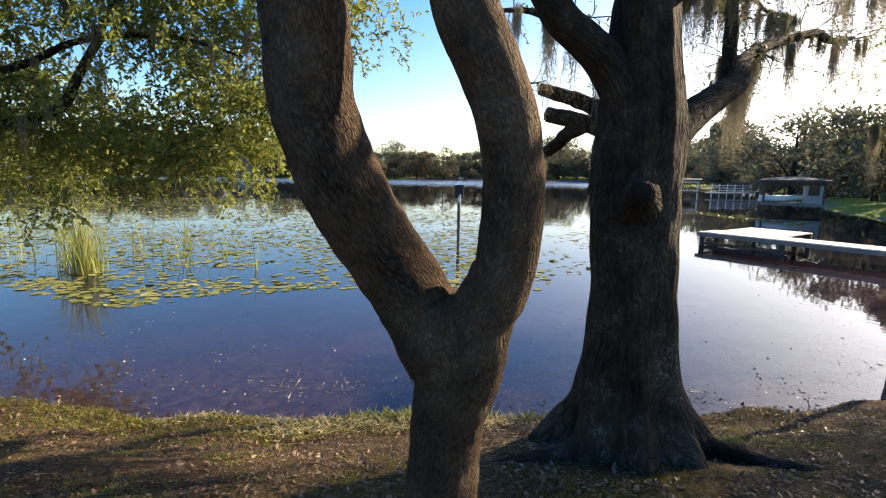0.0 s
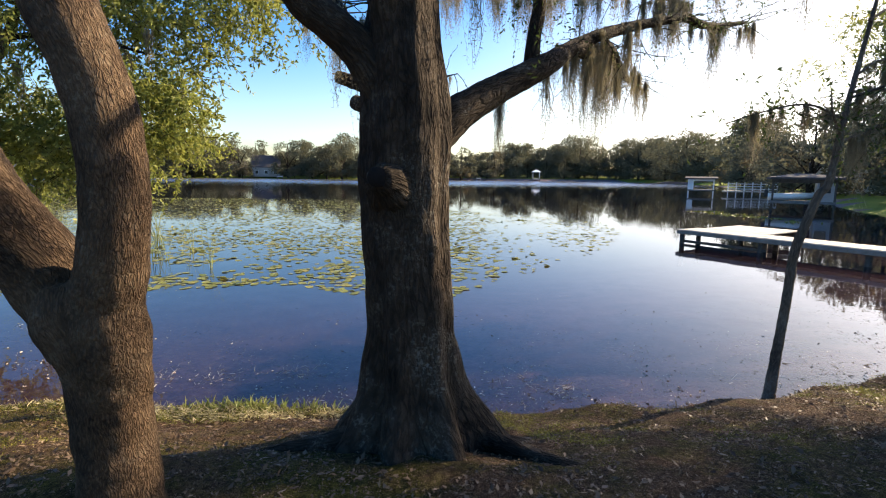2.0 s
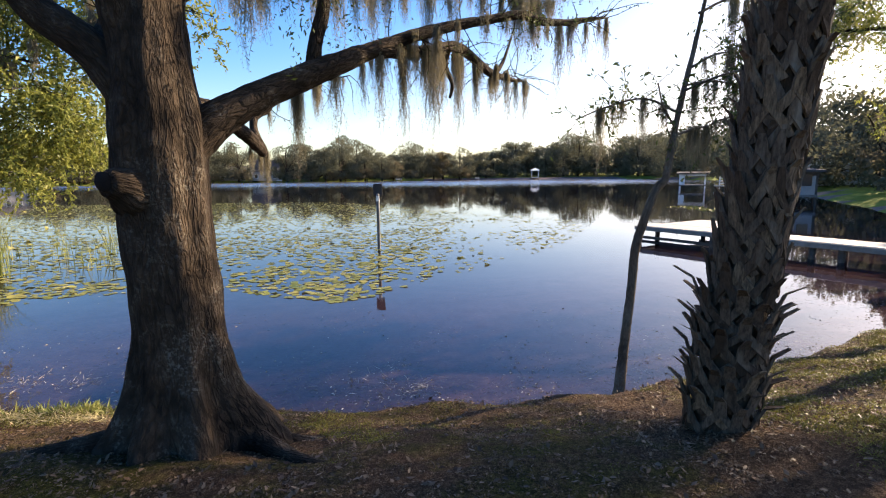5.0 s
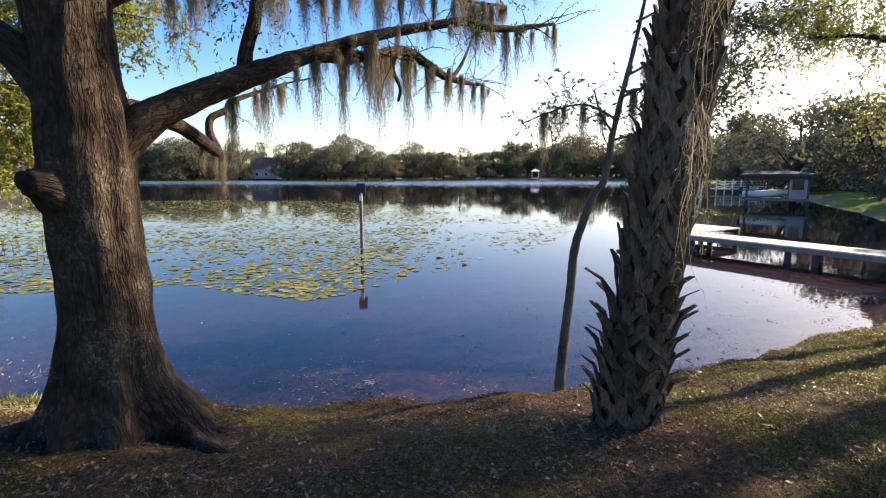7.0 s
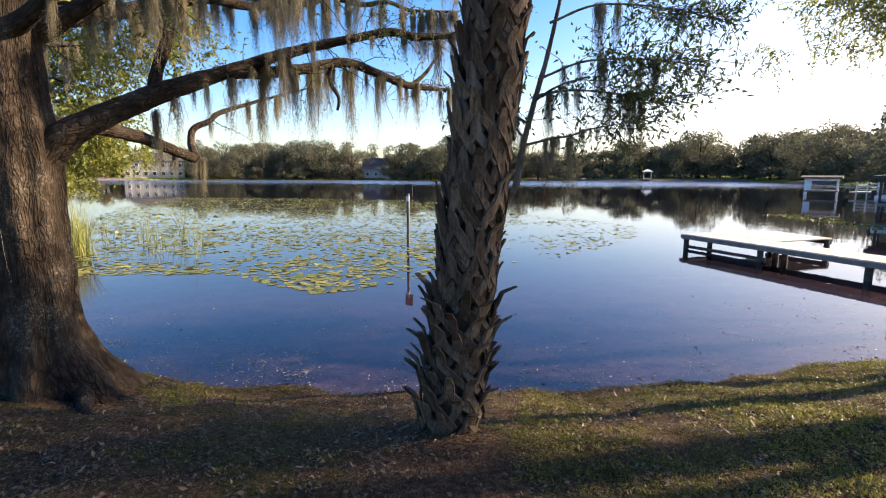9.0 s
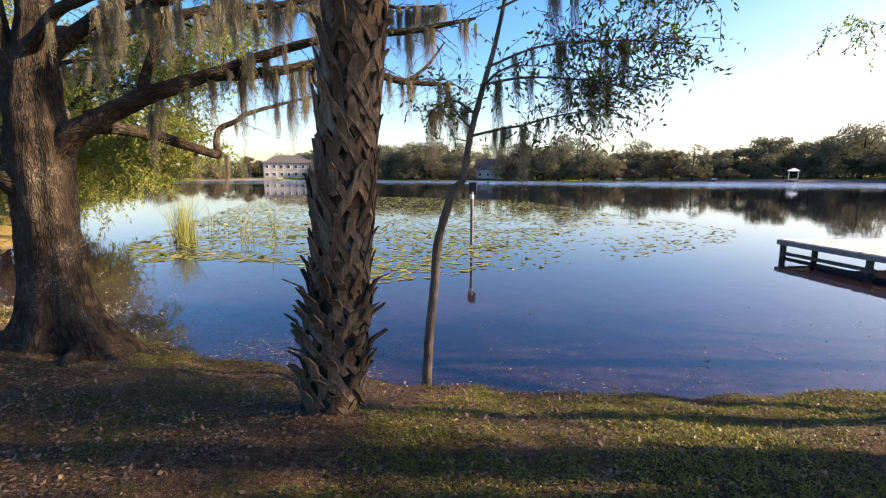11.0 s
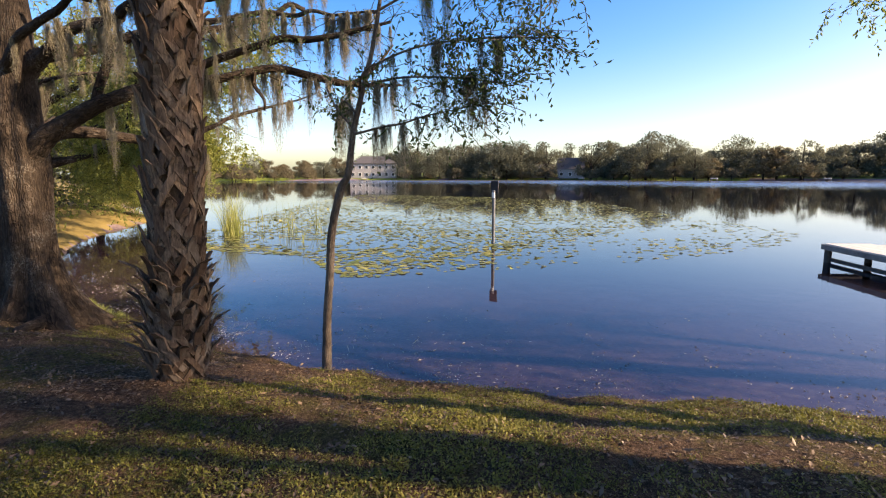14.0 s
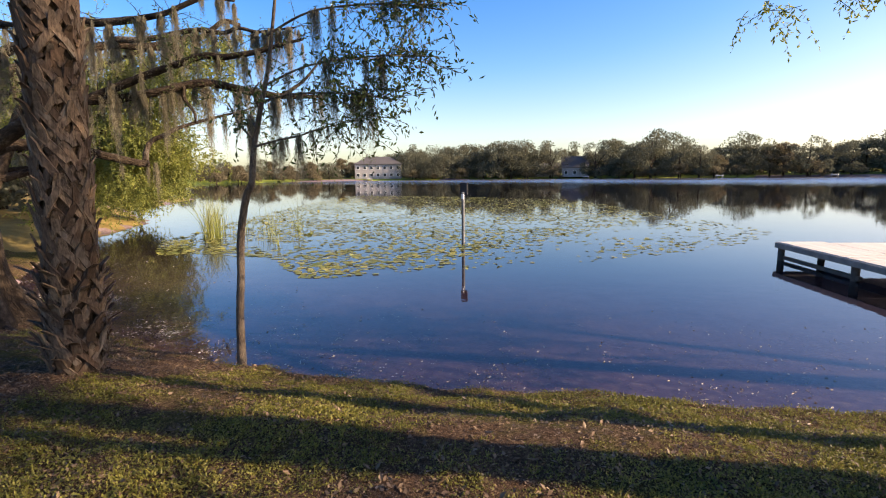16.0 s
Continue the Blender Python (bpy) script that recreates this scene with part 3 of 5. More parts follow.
def wavy(row, amount, seed):
    """The same limb, bent this way and that as oak limbs are."""
    out = []
    for x, y, z, r in smooth_path(row, 0.28):
        k = amount * min(1.0, 0.08 / max(r, 0.02))
        n = noise.noise_vector(Vector((x * 1.3 + seed, y * 1.3, z * 1.3)))
        m = noise.noise_vector(Vector((x * 3.1, y * 3.1 + seed, z * 3.1)))
        out.append((x + k * (n.x + 0.4 * m.x), y + k * (n.y + 0.4 * m.y), z + k * (n.z + 0.5 * m.z), r))
    return out


OAK_HIGH = wavy([(1.05, 2.8, 3.2, 0.12), (1.5, 3.05, 3.58, 0.07), (2.2, 3.4, 3.86, 0.06), (3.2, 3.9, 3.98, 0.04), (4.3, 4.6, 4.2, 0.02)], 0.22, 1.0)
OAK_LEFT = [(0.78, 2.68, 2.93, 0.05), (0.64, 3.0, 3.2, 0.032), (0.46, 3.5, 3.45, 0.022), (0.25, 4.1, 3.62, 0.012)]
OAK_HIGH4 = wavy([(1.85, 4.5, 4.1, 0.045), (2.5, 4.9, 4.2, 0.035), (3.3, 5.3, 4.2, 0.025), (4.2, 5.6, 4.05, 0.012)], 0.22, 3.0)
OAK_HIGH3 = wavy([(1.0, 2.8, 3.3, 0.09), (1.7, 2.75, 3.6, 0.05), (2.6, 2.8, 3.72, 0.035), (3.5, 2.9, 3.7, 0.02)], 0.22, 5.0)
OAK_HIGH2 = wavy([(1.05, 2.85, 3.5, 0.11), (1.3, 3.6, 3.75, 0.07), (1.9, 4.6, 4.12, 0.05), (2.6, 5.8, 4.4, 0.03)], 0.22, 8.0)


def build_big_oak():
    b = gz(1.05, 2.72)
    t = thing("live_oak", "massive live oak with dark furrowed bark, spreading limbs and flared roots", "tree", at=OAK_SHIFT)
    limb("trunk", [(1.11, 2.74, b - 0.25, 0.31), (1.11, 2.74, b + 0.10, 0.305), (1.10, 2.74, b + 0.4, 0.28), (1.08, 2.75, 1.5, 0.265), (1.06, 2.76, 1.9, 0.261), (1.05, 2.77, 2.3, 0.276), (1.06, 2.77, 2.55, 0.266), (1.04, 2.78, 2.85, 0.235), (1.05, 2.8, 3.2, 0.2), (1.1, 2.85, 3.8, 0.15), (1.0, 2.9, 5.0, 0.1)],
         BARK_OAK, t, sides=96, step=0.03, rough=0.07, freq=4, flare=(1.2, 1.15, 7), flutes=0.045)
    limb("limb", OAK_LIMB, BARK_OAK, t, sides=24, step=0.03, rough=0.09, freq=9, seed=2)
    limb("limb", OAK_SUB, BARK_OAK, t, sides=18, step=0.03, rough=0.12, freq=9, seed=4)
    limb("limb", OAK_LOW, BARK_OAK, t, "pale sawn-off limb", sides=20, step=0.03, rough=0.12, freq=9, seed=6)
    limb("branch", OAK_LOW2, BARK_OAK, t, sides=14, step=0.03, rough=0.14, freq=11, seed=7)
    limb("limb", [(1.0, 2.74, 2.55, 0.16), (0.88, 2.70, 2.78, 0.125), (0.76, 2.68, 2.93, 0.115), (0.62, 2.66, 3.05, 0.105), (0.45, 2.64, 3.2, 0.1), (0.2, 2.6, 3.6, 0.08)], BARK_OAK, t, sides=28, step=0.03, rough=0.09, freq=6, seed=11)
    limb("limb", [(1.02, 2.70, 2.7, 0.13), (0.96, 2.66, 3.0, 0.10), (0.93, 2.62, 3.3, 0.09), (0.9, 2.6, 4.0, 0.06)], BARK_OAK, t, sides=24, step=0.03, rough=0.09, freq=6, seed=12)
    limb("branch", [(1.91, 3.29, 2.90, 0.066), (1.92, 3.31, 3.06, 0.054), (1.94, 3.35, 3.2, 0.05), (1.97, 3.4, 3.36, 0.05), (2.0, 3.45, 3.7, 0.04), (2.1, 3.3, 4.4, 0.02)], BARK_OAK, t, sides=16, step=0.03, rough=0.12, freq=9, seed=13)
    limb("branch", [(3.42, 5.75, 3.34, 0.03), (3.5, 5.91, 3.42, 0.028), (3.61, 6.14, 3.62, 0.022), (3.73, 6.38, 3.94, 0.012)], BARK_OAK, t, sides=10, step=0.03, rough=0.14, freq=11, seed=14)
    limb("branch", [(2.9, 4.7, 3.42, 0.03), (2.86, 4.72, 3.25, 0.026), (2.93, 4.8, 3.08, 0.02), (2.9, 4.82, 2.95, 0.014)], BARK_OAK, t, sides=10, step=0.03, rough=0.2, freq=11, seed=15)
    limb("limb", OAK_HIGH, BARK_OAK, t, sides=16, step=0.05, rough=0.1, freq=8, seed=18)
    limb("branch", OAK_LEFT, BARK_OAK, t, sides=12, step=0.04, rough=0.14, freq=9, seed=24)
    limb("branch", [(1.05, 2.95, 2.5, 0.075), (0.85, 3.2, 2.62, 0.062), (0.64, 3.44, 2.70, 0.055)], BARK_OAK, t, "short sawn-off branch", sides=16, step=0.03, rough=0.15, freq=10, seed=25)
    limb("branch", OAK_HIGH4, BARK_OAK, t, sides=12, step=0.05, rough=0.13, freq=9, seed=26)
    limb("limb", OAK_HIGH3, BARK_OAK, t, sides=16, step=0.05, rough=0.1, freq=8, seed=22)
    limb("branch", [(3.2, 2.85, 3.7, 0.02), (3.5, 1.9, 3.6, 0.014), (3.75, 1.2, 3.3, 0.009), (NEAR_MOSS[0] + 0.07, NEAR_MOSS[1] - 0.14, 2.95, 0.004)], BARK_OAK, t, sides=10, step=0.04, rough=0.12, freq=9, seed=23)
    limb("limb", OAK_HIGH2, BARK_OAK, t, sides=16, step=0.05, rough=0.1, freq=8, seed=19)
    limb("stub", [(1.0, 2.74, 2.06, 0.20), (0.985, 2.60, 2.10, 0.17), (0.965, 2.52, 2.13, 0.135), (0.945, 2.46, 2.15, 0.10), (0.93, 2.42, 2.16, 0.08)], BARK_OAK, t, "hollow sawn branch stub", sides=26, step=0.02, rough=0.16, freq=12, seed=16)
    # flat dark disc on the stub's end, its colour imitating a shaded hollow
    limb("hollow", [(0.928, 2.404, 2.16, 0.048), (0.926, 2.398, 2.16, 0.06), (0.925, 2.39, 2.16, 0.052)], HOLLOW_SHADE, t, "near-black disc painted as the shade inside the stub's hollow", sides=20, step=0.004, rough=0.25, freq=16)
    limb("broken_branch", [(1.02, 2.9, 2.60, 0.07), (0.88, 3.05, 2.70, 0.055), (0.7, 3.2, 2.80, 0.05), (0.54, 3.3, 2.86, 0.04)], BARK_OAK, t, sides=14, step=0.02, rough=0.2, freq=12, seed=17)
    rnd = np.random.default_rng(5)
    for k, (a, L) in enumerate(((198, 0.95), (338, 1.15), (12, 0.8))):
        d = np.array([math.cos(radians(a)), math.sin(radians(a))])
        pts = []
        for i in range(6):
            s = 0.28 + L * i / 5
            q = np.array([1.11, 2.74]) + d * s + np.array([-d[1], d[0]]) * 0.08 * math.sin(i * 1.1 + k)
            pts.append((q[0], q[1], gz(q[0], q[1]) + 0.10 * (1 - i / 5) ** 2 - 0.035 * i / 5 - 0.03, 0.085 * (1 - i / 5) ** 1.2 + 0.016))
        limb("root", pts, BARK_OAK, t, sides=14, step=0.04, rough=0.15, freq=7, seed=20 + k)
    # sparse leafy twigs on the outer limbs
    cards, twigs = Cards(), []
    for row, n, sp in ((OAK_LIMB[6:], 46, 0.28), (OAK_SUB[2:], 50, 0.35), (OAK_LOW2[2:], 12, 0.3), (OAK_HIGH4[1:], 26, 0.3), (OAK_HIGH[2:], 22, 0.3), (OAK_LEFT[1:], 12, 0.3)):
        p = smooth_path(row, 0.05)
        for k in range(n):
            q = p[rnd.integers(0, len(p))][:3]
            w = rnd.normal(size=3) * [1, 1, 0.7] + [0.2, 0.2, 0.15]
            tw = twig_leaves(cards, q, w, rnd, rnd.uniform(0.25, 0.75), 9, 0.038, 0.013, 0.7)
            twigs.append(tube([(*z, 0.004 * (1 - i / len(tw)) + 0.0015) for i, z in enumerate(tw)][::2], sides=4, step=0.2, rough=0, cap=False))
    for q, n in (((1.95, 3.3, 3.55), 45), ((3.7, 4.3, 3.75), 40)):
        for k in range(n):
            twig_leaves(cards, np.array(q) + rnd.normal(size=3) * 0.18, rnd.normal(size=3), rnd, 0.3, 10, 0.04, 0.014)
    v, f, u = joined(twigs)
    piece("twig_growth", mesh("twig_growth", v, f, BARK_OAK, True, u), t)["kind"] = "stuff"
    piece("leaves", cards.mesh("leaves", LEAF_DARK), t)
    # hanging moss
    kinds = [moss_clump(np.random.default_rng(40 + i), L, sp, n).mesh("spanish_moss", MOSS) for i, (L, sp, n) in enumerate(((0.42, 0.014, 60), (0.58, 0.016, 80), (0.8, 0.018, 100), (0.3, 0.022, 60), (1.05, 0.026, 130)))]
    spots = []
    for row, n in ((OAK_LIMB[4:], 24), (OAK_SUB, 30), (OAK_LOW[3:] + OAK_LOW2, 12), (OAK_LEFT, 14)):
        p = smooth_path(row, 0.03)
        for k in range(n):
            spots.append(p[rnd.integers(0, len(p))][:3] + np.append(rnd.normal(size=2) * 0.10, -0.02))
    for row, n in ((OAK_HIGH, 48), (OAK_HIGH2, 44), (OAK_HIGH3, 7), (OAK_HIGH4, 40)):
        p = smooth_path(row, 0.03)
        for k in range(n):
            spots.append(p[rnd.integers(len(p) // 6, len(p))][:3] + np.append(rnd.normal(size=2) * 0.06, -0.03))
    for k, q in enumerate(spots):
        ob = thing("spanish_moss", "grey-green spanish moss hanging from an oak limb", "hanging moss", "moss on the oak", at=Vector(q) + OAK_SHIFT, data=kinds[int(rnd.integers(0, 4)) if k % 5 else 2])
        ob.rotation_euler = (0, 0, rnd.uniform(0, 6.28))
        s = rnd.uniform(0.45, 1.15)
        ob.scale = (s, s, s)
    for q, s in (((2.75, 4.5, 3.3), 1.0), ((3.0, 4.98, 3.4), 1.1), ((3.2, 5.3, 3.36), 0.8), ((2.5, 4.0, 3.15), 0.9), ((0.88, 5.15, 2.44), 0.75), ((1.72, 3.5, 2.8), 0.8)):
        ob = thing("spanish_moss", "long pale beard of spanish moss hanging from an oak limb", "hanging moss", "moss on the oak", at=Vector(q) + OAK_SHIFT, data=kinds[4])
        ob.scale = (s, s, s)


def boot_mesh(rnd, r, spread, leg, stub, lean):
    """One old palm boot wrapped round the trunk: two straps that meet and run up into a cut stalk. Axis at the origin, facing -y."""
    v, f = [], []

    def strap(rows):
        o = len(v)
        for phi, z, out, w, th, tilt in rows:
            for du, dn in ((-w, 0), (w, 0), (w * 0.85, th), (-w * 0.85, th)):
                a = phi + du * math.cos(tilt) / r
                q = r + out + dn - 0.3 * du * du / r
                v.append((q * math.sin(a), -q * math.cos(a), z + du * math.sin(tilt)))
        for k in range(len(rows) - 1):
            for e in range(4):
                a, b = o + 4 * k + e, o + 4 * k + (e + 1) % 4
                f.append((a, b, b + 4, a + 4))
        n = o + 4 * (len(rows) - 1)
        f.append((o + 3, o + 2, o + 1, o))
        f.append((n, n + 1, n + 2, n + 3))

    for side in (-1, 1):
        tilt = side * math.atan2(spread * r, leg)
        half = rnd.uniform(0.020, 0.027)
        strap([(side * spread * (1 - k), leg * k, 0.004 + 0.016 * k + 0.003 * side, half, 0.014, tilt) for k in (0.0, 0.55, 1.08)])
    bend = rnd.uniform(-0.10, 0.10)
    strap([(0.0, leg * 0.82, 0.016, 0.034, 0.016, 0.0), (bend * 0.4, leg + stub * 0.45, 0.022 + 0.22 * lean * stub, 0.026, 0.016, 0.0), (bend, leg + stub * (1 - 0.25 * lean), 0.026 + 0.85 * lean * stub, 0.012, 0.011, 0.0)])
    return mesh("boot", v, f, BOOT, False)


def build_palm():
    bx, by = 4.57, 2.82
    b = gz(bx, by)
    t = thing("cabbage_palm", "cabbage palm trunk covered in criss-crossed old leaf boots", "palm tree")
    top = 4.6

    def centre(z):
        k = (z - b) / (top - b)
        return bx + 0.42 * k, by

    pts = []
    for z in np.linspace(b - 0.15, top, 12):
        x, y = centre(z)
        pts.append((x, y, z, 0.150 if z > b + 0.4 else 0.18))
    limb("core", pts, BOOT_FIBRE, t, "fibrous dark palm trunk", sides=24, step=0.06, rough=0.12, freq=12)
    rnd = np.random.default_rng(11)
    low = [boot_mesh(rnd, 0.188, rnd.uniform(0.55, 0.8), rnd.uniform(0.13, 0.19), rnd.uniform(0.12, 0.2), rnd.uniform(0.45, 1.0)) for _ in range(8)]
    high = [boot_mesh(rnd, 0.166, rnd.uniform(0.5, 0.75), rnd.uniform(0.15, 0.22), rnd.uniform(0.08, 0.19), rnd.uniform(0.1, 0.6)) for _ in range(10)]
    k = 0
    z = b - 0.06
    while z < top - 0.3:
        x, y = centre(z)
        pick = low if z < b + 0.75 else high
        m = Matrix.Translation((x, y, z)) @ Matrix.Rotation(radians(k * 137.5 + rnd.uniform(-9, 9)), 4, "Z") @ Matrix.Rotation(radians(rnd.normal() * 3), 4, "X") @ Matrix.Scale(rnd.uniform(0.94, 1.08), 4)
        piece("boot", pick[int(rnd.integers(0, len(pick)))], t, m=m)
        z += 0.0128
        k += 1


def build_sapling():
    t = thing("sapling", "slender leaning laurel oak sapling at the water's edge", "tree", at=(0.18, 0.0, 0))
    rnd = np.random.default_rng(21)
    b = gz(4.3, 4.29)
    limb("trunk", [(4.28, 4.40, b - 0.1, 0.075), (4.30, 4.40, b + 0.08, 0.055), (4.34, 4.40, 0.62, 0.045), (4.385, 4.42, 1.1, 0.042), (4.41, 4.43, 1.46, 0.042), (4.49, 4.43, 1.75, 0.040), (4.58, 4.44, 2.0, 0.037), (4.67, 4.45, 2.12, 0.035), (4.73, 4.47, 2.5, 0.030), (4.82, 4.52, 2.9, 0.026), (4.92, 4.57, 3.3, 0.022), (5.02, 4.6, 3.8, 0.016), (5.16, 4.64, 4.6, 0.009)],
         BARK_SAPLING, t, sides=18, step=0.03, rough=0.12, freq=10, flare=(0.2, 0.5, 5))
    cards, twigs = Cards(), []
    brs = [[(4.74, 4.46, 2.50), (5.00, 4.61, 2.57), (5.16, 4.71, 2.60), (5.32, 4.81, 2.66), (5.48, 4.91, 2.70), (5.89, 5.1, 2.78)],
           [(4.81, 4.5, 2.95), (5.19, 4.7, 3.02), (5.69, 5.0, 3.0), (6.09, 5.2, 2.92)],
           [(4.85, 4.52, 3.1), (5.29, 4.8, 3.3), (5.89, 5.1, 3.35), (6.49, 5.3, 3.3)],
           [(4.94, 4.56, 3.6), (5.39, 4.8, 3.8), (6.09, 5.1, 3.8), (6.69, 5.2, 3.65)],
           [(4.77, 4.48, 2.7), (4.49, 4.6, 2.85), (4.19, 4.8, 2.8), (3.94, 5.0, 2.7)],
           [(4.81, 4.5, 2.9), (5.04, 4.3, 3.0), (5.29, 4.2, 3.05)],
           [(4.75, 4.47, 2.55), (4.59, 4.4, 2.75), (4.51, 4.35, 2.95)]]
    dens = [55, 60, 90, 90, 22, 12, 8]
    for row, n in zip(brs, dens):
        limb("branch", [(*q, 0.013 * (1 - 0.75 * i / len(row))) for i, q in enumerate(row)], BARK_SAPLING, t, sides=8, step=0.05, rough=0.15, freq=12)
        p = smooth_path([(*q, 0) for q in row], 0.04)
        for k in range(n):
            i = int(len(p) * (0.35 + 0.65 * rnd.random() ** 0.7)) - 1
            tw = twig_leaves(cards, p[i][:3], rnd.normal(size=3) + [0.4, 0.1, 0.0], rnd, rnd.uniform(0.3, 0.75), 11, 0.062, 0.023, 0.5)
            twigs.append(tube([(*z, 0.003) for z in tw][::4], sides=4, step=0.3, rough=0, cap=False))
    v, f, u = joined(twigs)
    piece("twig_growth", mesh("twig_growth", v, f, BARK_SAPLING, True, u), t)["kind"] = "stuff"
    piece("leaves", cards.mesh("leaves", LEAF_DARK), t)
    kinds = [moss_clump(np.random.default_rng(90 + i), L, sp, n).mesh("spanish_moss", MOSS) for i, (L, sp, n) in enumerate(((0.55, 0.016, 50), (0.85, 0.02, 80), (0.4, 0.022, 50)))]
    for row, n in ((brs[0], 9), (brs[1], 12), (brs[2], 9), (brs[3], 7), (brs[4], 9), (brs[6], 1)):
        p = smooth_path([(*q, 0) for q in row], 0.04)
        for k in range(n):
            q = p[int(len(p) * (0.12 + 0.75 * rnd.random()))][:3]
            ob = thing("spanish_moss", "thin grey beard of spanish moss on a sapling branch", "hanging moss", "moss on the sapling", at=(q[0] + 0.18, q[1], q[2] - 0.005), data=kinds[int(rnd.integers(0, 3))])
            sc = rnd.uniform(0.5, 1.1)
            ob.scale = (sc, sc, sc)


def canopy_tree(name, label, trunk, limbs, blobs, leafmat, seed, leaf=0.06, per=18, twig=0.6, width=0.02):
    """An oak whose boughs hang into view, or one added out of view to cast shade. blobs: (centre, radii, twigs)."""
    t = thing(name, label, "tree")
    limb("trunk", trunk, BARK_OAK, t, sides=32, step=0.06, rough=0.1, freq=5, seed=seed, flare=(0.5, 0.5, 6))
    for i, row in enumerate(limbs):
        limb("limb", row, BARK_OAK, t, sides=14, step=0.06, rough=0.12, freq=8, seed=seed + i)
    rnd = np.random.default_rng(seed)
    cards, twigs = Cards(), []
    for c, r, n in blobs:
        c, r = np.array(c), np.array(r)
        heads = [c + r * rnd.normal(size=3) * 0.55 for _ in range(max(3, n // 16))]
        for k in range(n):
            h = heads[int(rnd.integers(0, len(heads)))]
            at = h + rnd.normal(size=3) * r * 0.18
            tw = twig_leaves(cards, at, rnd.normal(size=3) * [1, 1, 0.5] + [0, 0, -0.1], rnd, twig * rnd.uniform(0.5, 1.2), per, leaf, width, 0.9)
            if k % 3 == 0:
                twigs.append(tube([(*z, 0.004) for z in tw][::5], sides=4, step=0.4, rough=0, cap=False))
    v, f, u = joined(twigs)
    piece("twig_growth", mesh("twig_growth", v, f, BARK_OAK, True, u), t)["kind"] = "stuff"
    piece("leaves", cards.mesh("leaves", leafmat), t)
    return t


